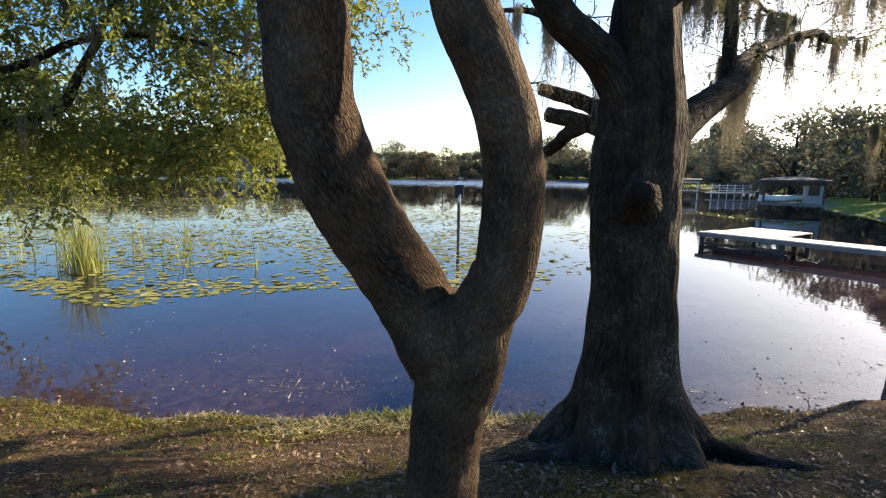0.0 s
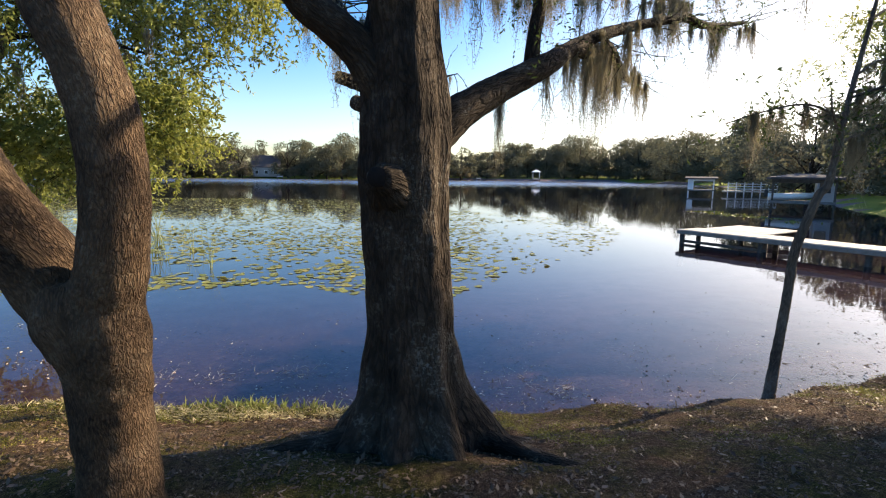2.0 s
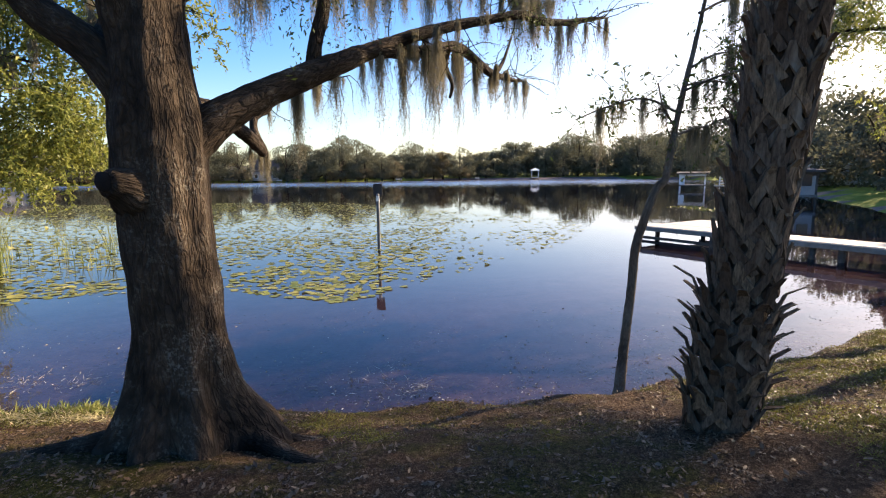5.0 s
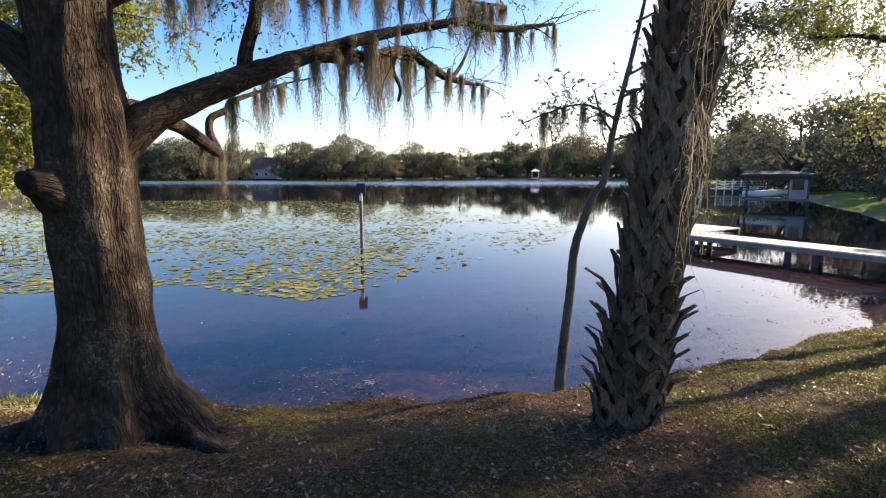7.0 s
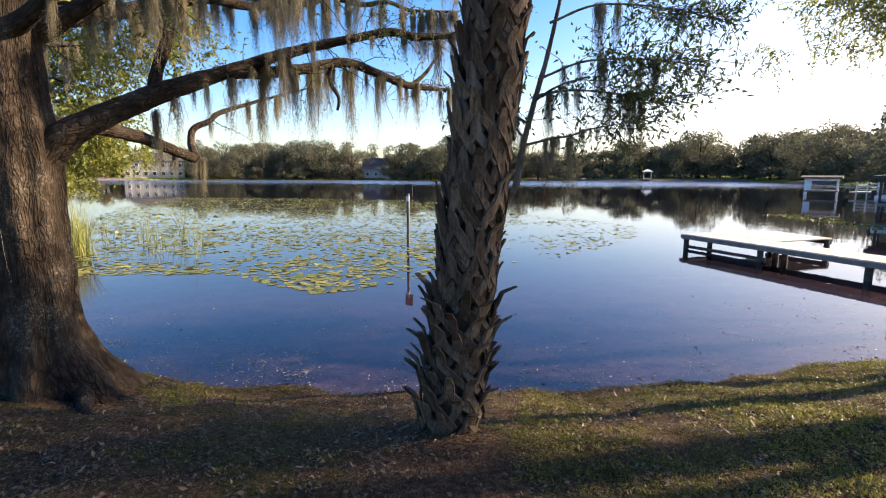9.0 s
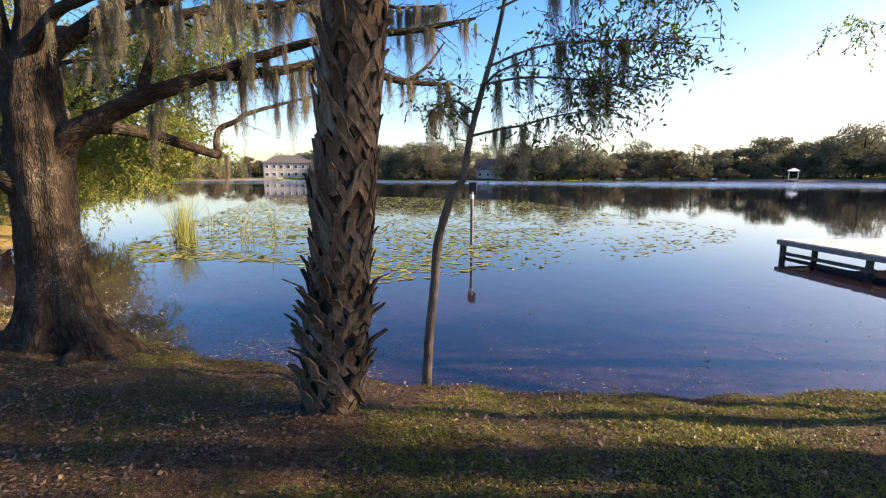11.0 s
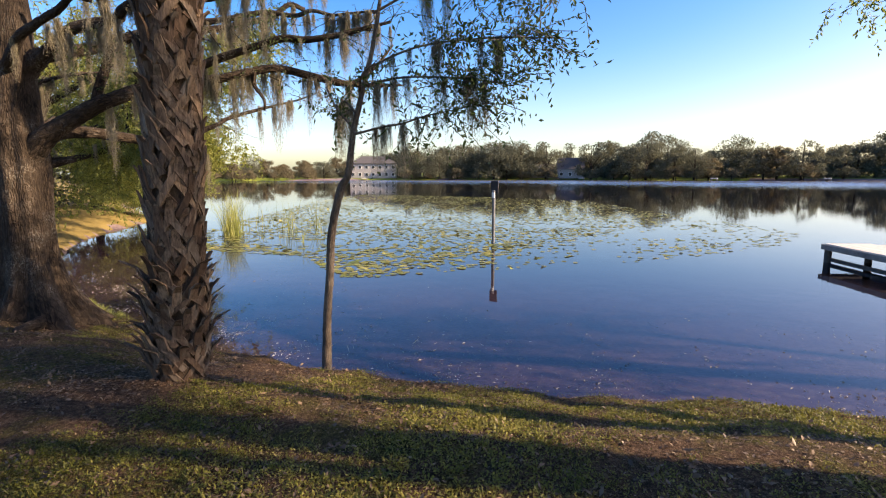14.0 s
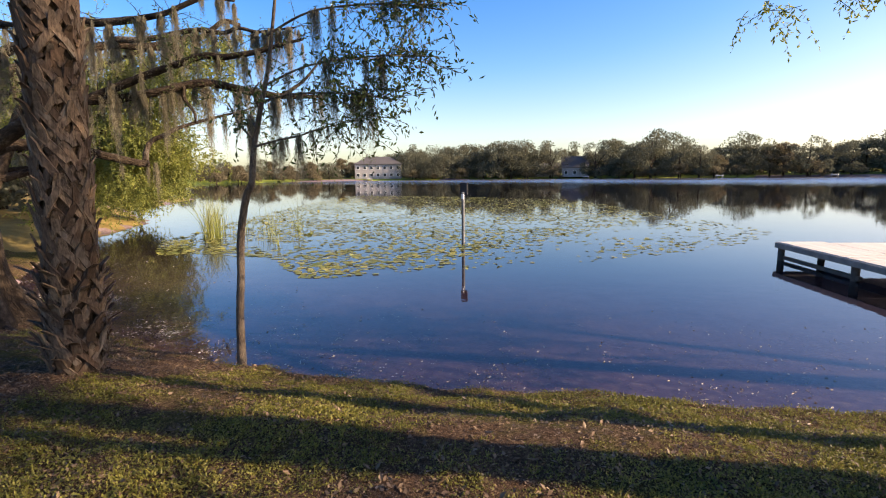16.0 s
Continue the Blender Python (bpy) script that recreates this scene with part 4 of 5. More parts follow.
def build_canopies():
    z = gz(-6.0, 4.8)
    canopy_tree("live_oak", "sunlit live oak with yellow-green leaves drooping over the water", [(-4.6, 3.75, z - 0.2, 0.2), (-4.8, 3.9, 1.2, 0.16), (-5.6, 4.6, 2.3, 0.15), (-6.3, 5.4, 4.0, 0.11), (-6.0, 5.8, 5.6, 0.06)],
                [[(-5.5, 4.6, 2.2, 0.10), (-5.6, 5.6, 2.5, 0.08), (-5.3, 6.4, 2.8, 0.07), (-4.9, 6.5, 3.02, 0.065), (-4.7, 6.5, 3.35, 0.055), (-4.45, 6.5, 3.75, 0.05), (-4.2, 6.6, 4.3, 0.04), (-3.6, 6.9, 4.9, 0.02)],
                 [(-6.35, 5.2, 2.9, 0.07), (-5.5, 6.4, 3.4, 0.05), (-4.6, 6.5, 3.8, 0.04), (-3.6, 6.6, 3.9, 0.03), (-2.7, 6.7, 3.7, 0.015)],
                 [(-6.3, 5.4, 3.8, 0.08), (-4.5, 6.2, 4.6, 0.06), (-2.5, 6.8, 5.0, 0.03), (-1.2, 7.0, 4.7, 0.015)]],
                [((-3.6, 6.9, 4.6), (1.8, 1.2, 0.9), 900), ((-2.9, 7.0, 3.2), (0.8, 0.9, 0.9), 520), ((-3.5, 7.0, 2.5), (0.8, 0.9, 0.5), 360), ((-5.0, 6.9, 2.8), (1.1, 1.0, 0.8), 520), ((-1.7, 7.2, 4.7), (0.9, 0.9, 0.9), 330), ((-6.0, 6.5, 3.8), (1.0, 1.0, 1.0), 360), ((-7.5, 7.4, 3.2), (1.6, 1.4, 1.6), 500), ((-6.6, 8.2, 2.6), (0.9, 1.0, 0.9), 420)],
                LEAF_OAK, 31, 0.075, 18, 0.6, 0.034)
    z = gz(-9, 3.2)
    canopy_tree("live_oak", "live oak trunk on the shaded lawn behind the big oak", [(-6.4, 3.0, z - 0.2, 0.2), (-6.5, 3.1, 1.6, 0.17), (-6.8, 4.2, 3.0, 0.14), (-7.0, 5.8, 5.0, 0.08)],
                [[(-6.6, 3.4, 2.0, 0.07), (-6.7, 4.9, 2.4, 0.06), (-6.1, 6.3, 2.6, 0.04)]], [((-7.5, 6.0, 5.2), (2.0, 1.6, 1.2), 500), ((-9, 7.8, 3.0), (1.6, 1.4, 1.4), 800)], LEAF_OAK, 47, 0.08, 18, 0.7, 0.03)
    z = gz(-12, 6)
    canopy_tree("live_oak", "live oak trunk on the shaded lawn behind the big oak", [(-18.2, 8.7, z - 0.2, 0.24), (-18.2, 8.7, 1.6, 0.2), (-17.6, 8.8, 3.0, 0.16), (-16.6, 8.9, 5.0, 0.08)],
                [[(-18.0, 8.7, 2.2, 0.09), (-15.4, 9.0, 3.4, 0.06), (-12.4, 9.2, 4.2, 0.03)]], [((-10.5, 7.5, 4.6), (2.6, 2.0, 1.6), 600), ((-13.5, 9.8, 3.4), (2.4, 2.0, 1.8), 1100), ((-11.2, 9.0, 3.0), (1.6, 1.3, 1.3), 600)], LEAF_OAK, 53, 0.1, 18, 0.8, 0.04)
    z = gz(-19, 11)
    canopy_tree("live_oak", "leafy live oak whose crown sweeps down to the lawn's edge", [(-19.2, 10.8, z - 0.2, 0.2), (-19.2, 10.9, 1.8, 0.16), (-18.8, 11.2, 3.4, 0.12), (-18.2, 11.6, 5.4, 0.06)],
                [[(-19.2, 10.9, 1.8, 0.08), (-18.0, 11.8, 2.6, 0.05), (-16.6, 12.4, 2.8, 0.03)]],
                [((-17.8, 11.8, 2.3), (1.5, 1.2, 1.0), 620), ((-18.4, 11.8, 4.2), (2.4, 1.6, 1.3), 700), ((-16.2, 12.3, 3.4), (1.4, 1.2, 0.9), 420), ((-15.0, 12.7, 2.3), (1.1, 1.0, 0.9), 520), ((-16.4, 12.0, 1.4), (1.2, 0.8, 0.55), 380), ((-21.5, 12.6, 2.6), (2.2, 1.4, 1.4), 500)], LEAF_OAK, 59, 0.11, 16, 0.9, 0.05)
    # oaks of the open bank beyond the dock's landing; boughs of the first reach over the water
    # the other trunks and crowns are unseen, added to lay shade on the bank
    for seed, (x, y, h), reach, blobs in (
            (61, (14.0, 7.3, 6.0), (10.6, 10.2, 4.9), [((10.6, 10.3, 5.05), (1.1, 1.0, 0.7), 300), ((11.4, 10.4, 5.6), (1.4, 1.2, 0.9), 330), ((13.4, 10.4, 4.8), (1.6, 1.5, 1.4), 420), ((12.8, 7.3, 5.6), (1.6, 1.1, 0.9), 420), ((13.4, 7.4, 7.4), (1.8, 1.2, 1.0), 420), ((13.8, 9.0, 7.0), (2.2, 1.6, 0.9), 420)]),
            (67, (13.4, 6.05, 6.0), (12.4, 5.2, 5.2), [((12.6, 4.8, 5.6), (2.0, 1.4, 1.2), 90), ((13.2, 6.0, 5.4), (1.6, 1.3, 0.8), 80), ((13.8, 3.6, 6.4), (2.0, 1.6, 1.0), 200)]),
            (71, (18.0, 11.5, 7.0), (16.0, 12.6, 5.0), [((17.6, 12.2, 6.6), (2.2, 1.8, 1.2), 300)]),
            (73, (16.5, 6.1, 7.0), (15.8, 6.9, 5.2), [((17.0, 6.2, 6.6), (2.6, 1.8, 1.4), 360), ((16.6, 6.2, 4.3), (1.2, 1.2, 0.6), 120)]),
            (79, (12.6, 3.6, 6.0), (12.0, 3.0, 5.0), [((13.0, 3.4, 4.4), (1.4, 1.0, 0.8), 140)])):
        z = gz(x, y)
        canopy_tree("live_oak", "live oak with thin leafy boughs, mostly out of view, added to shade the bank", [(x, y, z - 0.2, 0.3), (x, y, 1.6, 0.25), (x - 0.2, y, 3.2, 0.2), (x - 0.5, y + 0.1, h, 0.1)],
                    [[(x - 0.1, y, 2.8, 0.12), (x + (reach[0] - x) * 0.4, y + (reach[1] - y) * 0.4, 3.8, 0.08), (x + (reach[0] - x) * 0.75, y + (reach[1] - y) * 0.75, reach[2] - 0.2, 0.05), (*reach, 0.02)]],
                    blobs, LEAF_OAK, seed, 0.08, 16, 0.7, 0.03)


def build_canopy_moss():
    rnd = np.random.default_rng(58)
    kinds = [moss_clump(np.random.default_rng(120 + i), L, sp, n, 0.008).mesh("spanish_moss", MOSS) for i, (L, sp, n) in enumerate(((0.6, 0.03, 50), (0.9, 0.035, 60), (0.45, 0.04, 40)))]
    for c, r, n in (((-4.2, 6.6, 3.9), (1.3, 0.5, 0.5), 12), ((-5.4, 6.2, 3.1), (0.8, 0.5, 0.5), 8), ((-2.8, 6.6, 4.0), (0.6, 0.4, 0.4), 5), ((-7.2, 5.8, 3.6), (1.2, 0.7, 0.8), 9)):
        for k in range(n):
            q = np.array(c) + rnd.uniform(-1, 1, 3) * r
            ob = thing("spanish_moss", "grey moss hanging among the leaves of the drooping oak", "hanging moss", "moss on the waterside oak", at=tuple(q), data=kinds[int(rnd.integers(0, 3))])
            e = rnd.uniform(0.7, 1.3)
            ob.scale = (e, e, e)


build_front_tree()
build_big_oak()
build_palm()
build_sapling()
build_canopies()
build_canopy_moss()

# near strands of moss that hang beside the path
for _seed, _len, _n, _w, _dx, _top in ((77, 0.55, 46, 0.0016, 0.0, 2.93), (78, 0.75, 26, 0.0014, 0.012, 2.62), (79, 0.42, 30, 0.0014, -0.01, 2.30)):
    _m = moss_clump(np.random.default_rng(_seed), _len, 0.016, _n, _w, 0.3)
    thing("spanish_moss", "wispy strand of spanish moss hanging beside the path", "hanging moss", at=(NEAR_MOSS[0] + _dx, NEAR_MOSS[1], _top), data=_m.mesh("spanish_moss", MOSS))


# ---------------------------------------------------------------- in the water
def build_marker():
    t = thing("channel_marker", "slim metal post with a small dark signboard standing in the lake", "marker post", at=(0.80, 14.4, 0.0))
    v, f, u = tube([(0, 0, -0.8, 0.05), (0, 0, 0.5, 0.05), (0, 0, 1.62, 0.05)], sides=12, step=0.4, rough=0)
    piece("post", mesh("post", v, f, POSTMAT, True, u), t)
    piece("signboard", box("signboard", 0.26, 0.03, 0.38, SIGNMAT, 0.006), t, "dark signboard seen from behind", at=(0, 0.05, 1.72))
    piece("bracket", box("bracket", 0.09, 0.04, 0.16, WHITE, 0.006), t, "pale mounting strip", at=(0, -0.03, 1.48))


def pad_mesh(rnd):
    n = 9
    v = [(0, 0, 0.012)]
    for i in range(n):
        a = 0.18 + (2 * math.pi - 0.36) * i / (n - 1)
        r = rnd.uniform(0.93, 1.05)
        v.append((r * math.cos(a), r * math.sin(a), 0.012 + rnd.uniform(-0.01, 0.10) * (rnd.random() < 0.3)))
    return v, [(0, i, i + 1) for i in range(1, n)]


PADS = [(-8.5, 9.4), (-5.2, 7.7), (-4.0, 8.6), (-2.0, 9.3), (-0.5, 8.6), (0.9, 8.0), (1.5, 8.5), (2.5, 9.9), (3.6, 10.9), (5.0, 12.7), (7.0, 16), (8.2, 18.5), (8.8, 23), (4, 28), (-5.7, 40), (-16, 41), (-30, 40), (-22, 26), (-14, 16)]


def inside(poly, x, y):
    r = False
    for i in range(len(poly)):
        (ax, ay), (bx, by) = poly[i - 1], poly[i]
        if (ay > y) != (by > y) and x < (bx - ax) * (y - ay) / (by - ay) + ax:
            r = not r
    return r


def build_pads():
    rnd = np.random.default_rng(3)
    field = thing("lily_pads", "wide floating field of yellow-green lily pads", "water lilies", kind="stuff")
    kinds = [pad_mesh(rnd) for _ in range(8)]
    shared = [mesh("lily_pad", v, f, PAD) for v, f in kinds]
    V, F, count, tries = [], [], 0, 0
    total = 0
    while total < 14000 and tries < 160000:
        tries += 1
        y = 7.6 + 33.6 * rnd.random() ** 1.5
        x = rnd.uniform(-30, 9)
        if not inside(PADS, x, y):
            continue
        n = 0.6 * noise.noise(Vector((x * 0.35, y * 0.22, 5))) + 0.4 * noise.noise(Vector((x * 1.2, y * 0.9, 9)))
        if n < -0.45 + 0.55 * rnd.random():
            continue
        if x > 1.8 + (y - 11) * 0.15 and rnd.random() < 0.62:
            continue
        r = rnd.uniform(0.04, 0.09)
        total += 1
        a = rnd.uniform(0, 6.28)
        k = int(rnd.integers(0, 8))
        z = rnd.uniform(0.002, 0.012)
        if y < 11.5 and count < 290:
            count += 1
            ob = piece("lily_pad", shared[k], field, m=Matrix.LocRotScale((x, y, z), Euler((rnd.normal() * 0.03, rnd.normal() * 0.03, a)), (r, r, r)))
            continue
        o = len(V)
        vv, ff = kinds[k]
        ca, sa = math.cos(a), math.sin(a)
        tx, ty = rnd.normal(size=2) * (0.04 if rnd.random() < 0.93 else 0.25)
        for p in vv:
            qx, qy = r * (p[0] * ca - p[1] * sa), r * (p[0] * sa + p[1] * ca)
            V.append((x + qx, y + qy, max(0.003, z + r * p[2] + qx * tx + qy * ty)))
        F += [tuple(i + o for i in q) for q in ff]
    tagged(piece("lily_pads_far", mesh("lily_pads_far", V, F, PAD_MANY), field), kind="stuff")


def reed_clump(rnd, n, h, spread_r):
    c = Cards()
    for i in range(n):
        a, r = rnd.uniform(0, 6.28), spread_r * math.sqrt(rnd.random())
        p = np.array([r * math.cos(a), r * math.sin(a), -0.15])
        L = h * rnd.uniform(0.6, 1.1)
        lean = rnd.normal(size=2) * 0.16
        pts = []
        for k in range(7):
            s = k / 6
            pts.append(p + np.array([lean[0] * s * s * L * 1.4, lean[1] * s * s * L * 1.4, (L + 0.15) * s * (1 - 0.1 * s * abs(lean[0]) * 4)]))
        b = rnd.uniform(0, 3.14)
        c.strip(pts, rnd.uniform(0.012, 0.022), np.array([math.cos(b), math.sin(b), 0]))
    return c.mesh("reeds", REED)


def build_reeds():
    rnd = np.random.default_rng(8)
    for x, y, n, h, r in ((-7.5, 10.6, 130, 1.6, 0.28), (-7.35, 10.75, 40, 1.3, 0.3), (-7.9, 13.4, 22, 1.3, 0.3), (-6.9, 13.9, 14, 1.4, 0.1), (-6.95, 13.8, 10, 1.1, 0.35), (-8.9, 13.0, 20, 1.2, 0.5), (-4.0, 10.95, 8, 0.9, 0.06), (-9.8, 12.3, 25, 1.2, 0.5), (-8.3, 11.4, 60, 1.7, 0.3), (-6.6, 12.2, 10, 1.2, 0.3), (-5.6, 11.6, 9, 1.0, 0.4), (-5.2, 13.0, 10, 1.1, 0.5)):
        thing("reeds", "clump of tall green and straw-coloured reeds standing in the lake", "reeds", "reeds in the lake", at=(x, y, 0), data=reed_clump(rnd, n, h, r))


def build_dock():
    d = np.array([0.53, -0.848])
    nrm = np.array([0.848, 0.53])
    p0 = np.array([9.05, 16.0])
    ang = math.atan2(d[1], d[0])
    t = thing("dock", "weathered pale timber dock with a square end platform on dark piles", "dock", at=(0, 0, 0))
    rnd = np.random.default_rng(4)
    top = 0.45

    def put(name, me, s, w, z, label=""):
        q = p0 + d * s + nrm * w
        return piece(name, me, t, label, m=Matrix.Translation((q[0], q[1], z)) @ Matrix.Rotation(ang, 4, "Z"))

    plank, plank2 = box("plank", 0.142, 1.05, 0.035, WOOD, 0.005), box("plank", 0.142, 2.2, 0.035, WOOD, 0.005)
    for i in range(60):
        put("plank", plank, 0.08 + 0.15 * i, 0.53, top - 0.02 + rnd.normal() * 0.002)
    for i in range(13):
        put("plank", plank2, 0.3 + 0.15 * i, 2.18, top - 0.02 + rnd.normal() * 0.002)
    # fascia boards in grey: the side's weaker light is put into their colour
    put("stringer", box("stringer", 9.0, 0.05, 0.12, WOOD_GREY, 0.006), 4.5, -0.03, top - 0.085, "front fascia board, coloured grey as its shaded side")
    put("stringer", box("stringer", 9.0, 0.05, 0.16, WOOD_DARK, 0.006), 4.5, 1.08, top - 0.115)
    put("stringer", box("stringer", 1.95, 0.05, 0.14, WOOD_DARK, 0.006), 1.2, 3.26, top - 0.115)
    put("fascia", box("fascia", 0.05, 1.1, 0.12, WOOD_GREY, 0.006), -0.03, 0.53, top - 0.08)
    v, f, u = tube([(0, 0, -1.2, 0.075), (0, 0, 0, 0.075), (0, 0, top - 0.05, 0.075)], sides=12, step=0.3, rough=0.03)
    pile = mesh("support_post", v, f, WOOD_DARK, True, u)
    for s, w in ((0.1, 0.06), (0.1, 1.0), (2.5, 0.1), (2.5, 1.0), (0.4, 3.2), (2.1, 3.2), (2.1, 1.2), (5.0, 0.1), (5.35, 1.0), (5.6, 0.1), (7.6, 0.1), (7.6, 1.0)):
        put("support_post", pile, s, w, 0)
    put("beam", box("beam", 2.6, 0.08, 0.08, WOOD_DARK, 0.006), 1.35, 0.1, 0.07)


build_marker()
build_pads()
build_reeds()
build_dock()


# ---------------------------------------------------------------- far shore
def far_tree(rnd, h, w, mat, n=4200, q=0.5):
    """A tree with a trunk, some limbs and an uneven crown of leaf clumps."""
    c = Cards()
    lobes = []
    for i in range(34):
        a = rnd.uniform(0, 6.28)
        k = rnd.uniform(0.10, 0.95)
        r = w * 0.5 * math.sqrt(rnd.random()) * (1.15 - 0.7 * k ** 3)
        lobes.append((np.array([r * math.cos(a), r * math.sin(a), h * k * 0.92]), w * rnd.uniform(0.10, 0.2)))
    for i in range(n):
        o, r = lobes[int(rnd.integers(0, len(lobes)))]
        v = rnd.normal(size=3)
        v /= np.linalg.norm(v)
        p = o + v * r * rnd.uniform(0.55, 1.05) * [1, 1, 0.75]
        c.leaf(p, rnd.normal(size=3), q * rnd.uniform(0.6, 1.3), q * 0.6 * rnd.uniform(0.6, 1.3), rnd, 0.1)
    parts = [tube([(0, 0, -0.6, 0.035 * h), (0.1, 0, h * 0.25, 0.026 * h), (-0.1, 0.1, h * 0.6, 0.014 * h), (0, 0, h * 0.9, 0.004 * h)], sides=8, step=h / 10, rough=0.1)]
    for o, r in lobes[::3]:
        parts.append(tube([(0, 0, h * 0.25, 0.012 * h), (*(o * [0.5, 0.5, 0.75]), 0.008 * h), (*o, 0.003 * h)], sides=6, step=h / 8, rough=0.1, cap=False))
    v, f, u = joined(parts)
    return mesh("trunk", v, f, BARK_OAK, True, u), c.mesh("crown", mat)


def shore_at(bearing, inland):
    """A place that many metres behind the far waterline, at a bearing to the left of +y."""
    r = np.arange(90, 330, 1.0)
    x, y = 5 - r * math.sin(radians(bearing)), r * math.cos(radians(bearing))
    d = shore_distance(x, y)
    i = int(np.argmax((d >= inland) & (r > r[np.argmin(d)])))
    return float(x[i]), float(y[i])


def build_far_trees():
    rnd = np.random.default_rng(14)
    kinds = []
    for h, w, mat in ((15, 19, FARLEAF), (13, 15, FARLEAF), (17, 15, FARLEAF), (11, 11, FARLEAF2), (15, 7, FARLEAF), (9, 10, FARLEAF), (12, 10, FARLEAF2), (3, 4.5, FARLEAF2)):
        tr, cr = far_tree(rnd, h, w, mat, 4600 if h > 5 else 1500, 0.64 if h > 5 else 0.32)
        e = thing("tree", "broad oak on the far lake shore", "tree", "far shore trees", at=(0, 900, -80))
        piece("trunk", tr, e)
        piece("crown", cr, e)
        kinds.append(e)

    def plant(x, y, k, s, lift=0.0):
        m = Matrix.Translation((x, y, max(0.2, gz(x, y)) - 0.1 + lift)) @ Matrix.Rotation(rnd.uniform(0, 6.28), 4, "Z")
        ob = copy_thing(kinds[k], m)
        ob.scale = (s, s, s * rnd.uniform(0.9, 1.1))

    # far shore, by bearing (degrees left of +y from the middle of the path)
    for a in np.arange(-30, 62, 1.9):
        for row in range(3):
            b = a + rnd.uniform(-0.7, 0.7) + row * 0.6
            tall = 0.9 if (7 < a < 17 or 24 < a < 38) else 0.80 if -6 < a < 7 else 1.03 if a < -6 else 0.89
            if 18.0 < a < 22.5 or 39.5 < a < 46:
                if row < 2:
                    continue
                tall = 0.8
            if a > 46:
                tall = 0.55
            if tall < 0.895 and row == 0 and rnd.random() < 0.25:
                continue
            x, y = shore_at(b, 3 + row * 11 + rnd.uniform(0, 4) + (9 if -22 < a < -4 else 0))
            plant(x, y, int(rnd.choice([0, 1, 2, 0, 1] if tall > 0.895 else [1, 3, 1, 0, 6, 2])), tall * rnd.uniform(0.6, 1.15))
        x, y = shore_at(a + rnd.uniform(-0.5, 0.5), 2.0)
        if not 18 < a < 22.5 and not 40 < a < 46 and not -22 < a < -4 and rnd.random() < 0.8:
            plant(x, y, 7, rnd.uniform(0.7, 1.5))
    for a in np.arange(-30, 60, 1.1):
        if 18.5 < a < 22 or 40.5 < a < 45 or (a < 4 and rnd.random() < 0.6):
            continue
        x, y = shore_at(a + rnd.uniform(-0.4, 0.4), rnd.uniform(14, 24))
        plant(x, y, 5, rnd.uniform(0.3, 0.6) * (0.7 if a > 46 else 1.0))
    # the nearer shore beyond the dock
    for x, y, k, s in ((58, 94, 0, 0.55), (66, 100, 1, 0.7), (50, 74, 3, 0.6), (54, 80, 6, 0.65), (62, 80, 2, 0.55), (41.5, 53, 0, 0.6), (37.5, 49, 2, 0.52), (45, 62, 6, 0.45), (49, 68, 3, 0.5), (54, 50, 2, 0.6), (36, 38, 1, 0.6), (50, 40, 0, 0.7), (33, 31, 6, 0.6), (44, 30, 2, 0.7),
                       (60, 60, 0, 0.65), (70, 70, 2, 0.65), (74, 120, 0, 0.8), (84, 140, 1, 1.0), (30, 18, 1, 0.6), (75, 90, 0, 0.75), (29, 24, 5, 0.65), (41, 44, 5, 0.7), (56, 64, 1, 0.6)):
        plant(x, y, k, s)
    # the bank that curves away behind the big oak
    for x, y, k, s in ((-24, 8.5, 0, 0.55), (-33, 11, 1, 0.6), (-43, 12.5, 2, 0.6), (-30, 5, 5, 0.7), (-22, 4, 0, 0.6), (-56, 14, 0, 0.7), (-72, 17, 1, 0.7), (-18, 6.5, 4, 0.5), (-92, 21, 2, 0.8)):
        plant(x, y, k, s)
    for e in kinds:
        for o in list(e.children):
            bpy.data.objects.remove(o)
        bpy.data.objects.remove(e)


def gable(name, w, d, h, mat, over=0.4):
    """A pitched roof with its ridge along x."""
    a, b = w / 2 + over, d / 2 + over
    v = [(-a, -b, 0), (a, -b, 0), (a, b, 0), (-a, b, 0), (-a, -b, 0.15), (a, -b, 0.15), (a, b, 0.15), (-a, b, 0.15), (-a, 0, h), (a, 0, h)]
    f = [(3, 2, 1, 0), (0, 1, 5, 4), (2, 3, 7, 6), (4, 5, 9, 8), (6, 7, 8, 9), (0, 4, 8, 7, 3), (1, 2, 6, 9, 5)]
    return mesh(name, v, f, mat)


def hip(name, w, d, h, mat, over=0.5):
    a, b = w / 2 + over, d / 2 + over
    r = max(0.2, a - b)
    v = [(-a, -b, 0), (a, -b, 0), (a, b, 0), (-a, b, 0), (-a, -b, 0.14), (a, -b, 0.14), (a, b, 0.14), (-a, b, 0.14), (-r, 0, h), (r, 0, h)]
    f = [(3, 2, 1, 0), (0, 1, 5, 4), (1, 2, 6, 5), (2, 3, 7, 6), (3, 0, 4, 7), (4, 5, 9, 8), (6, 7, 8, 9), (5, 6, 9), (7, 4, 8)]
    return mesh(name, v, f, mat)


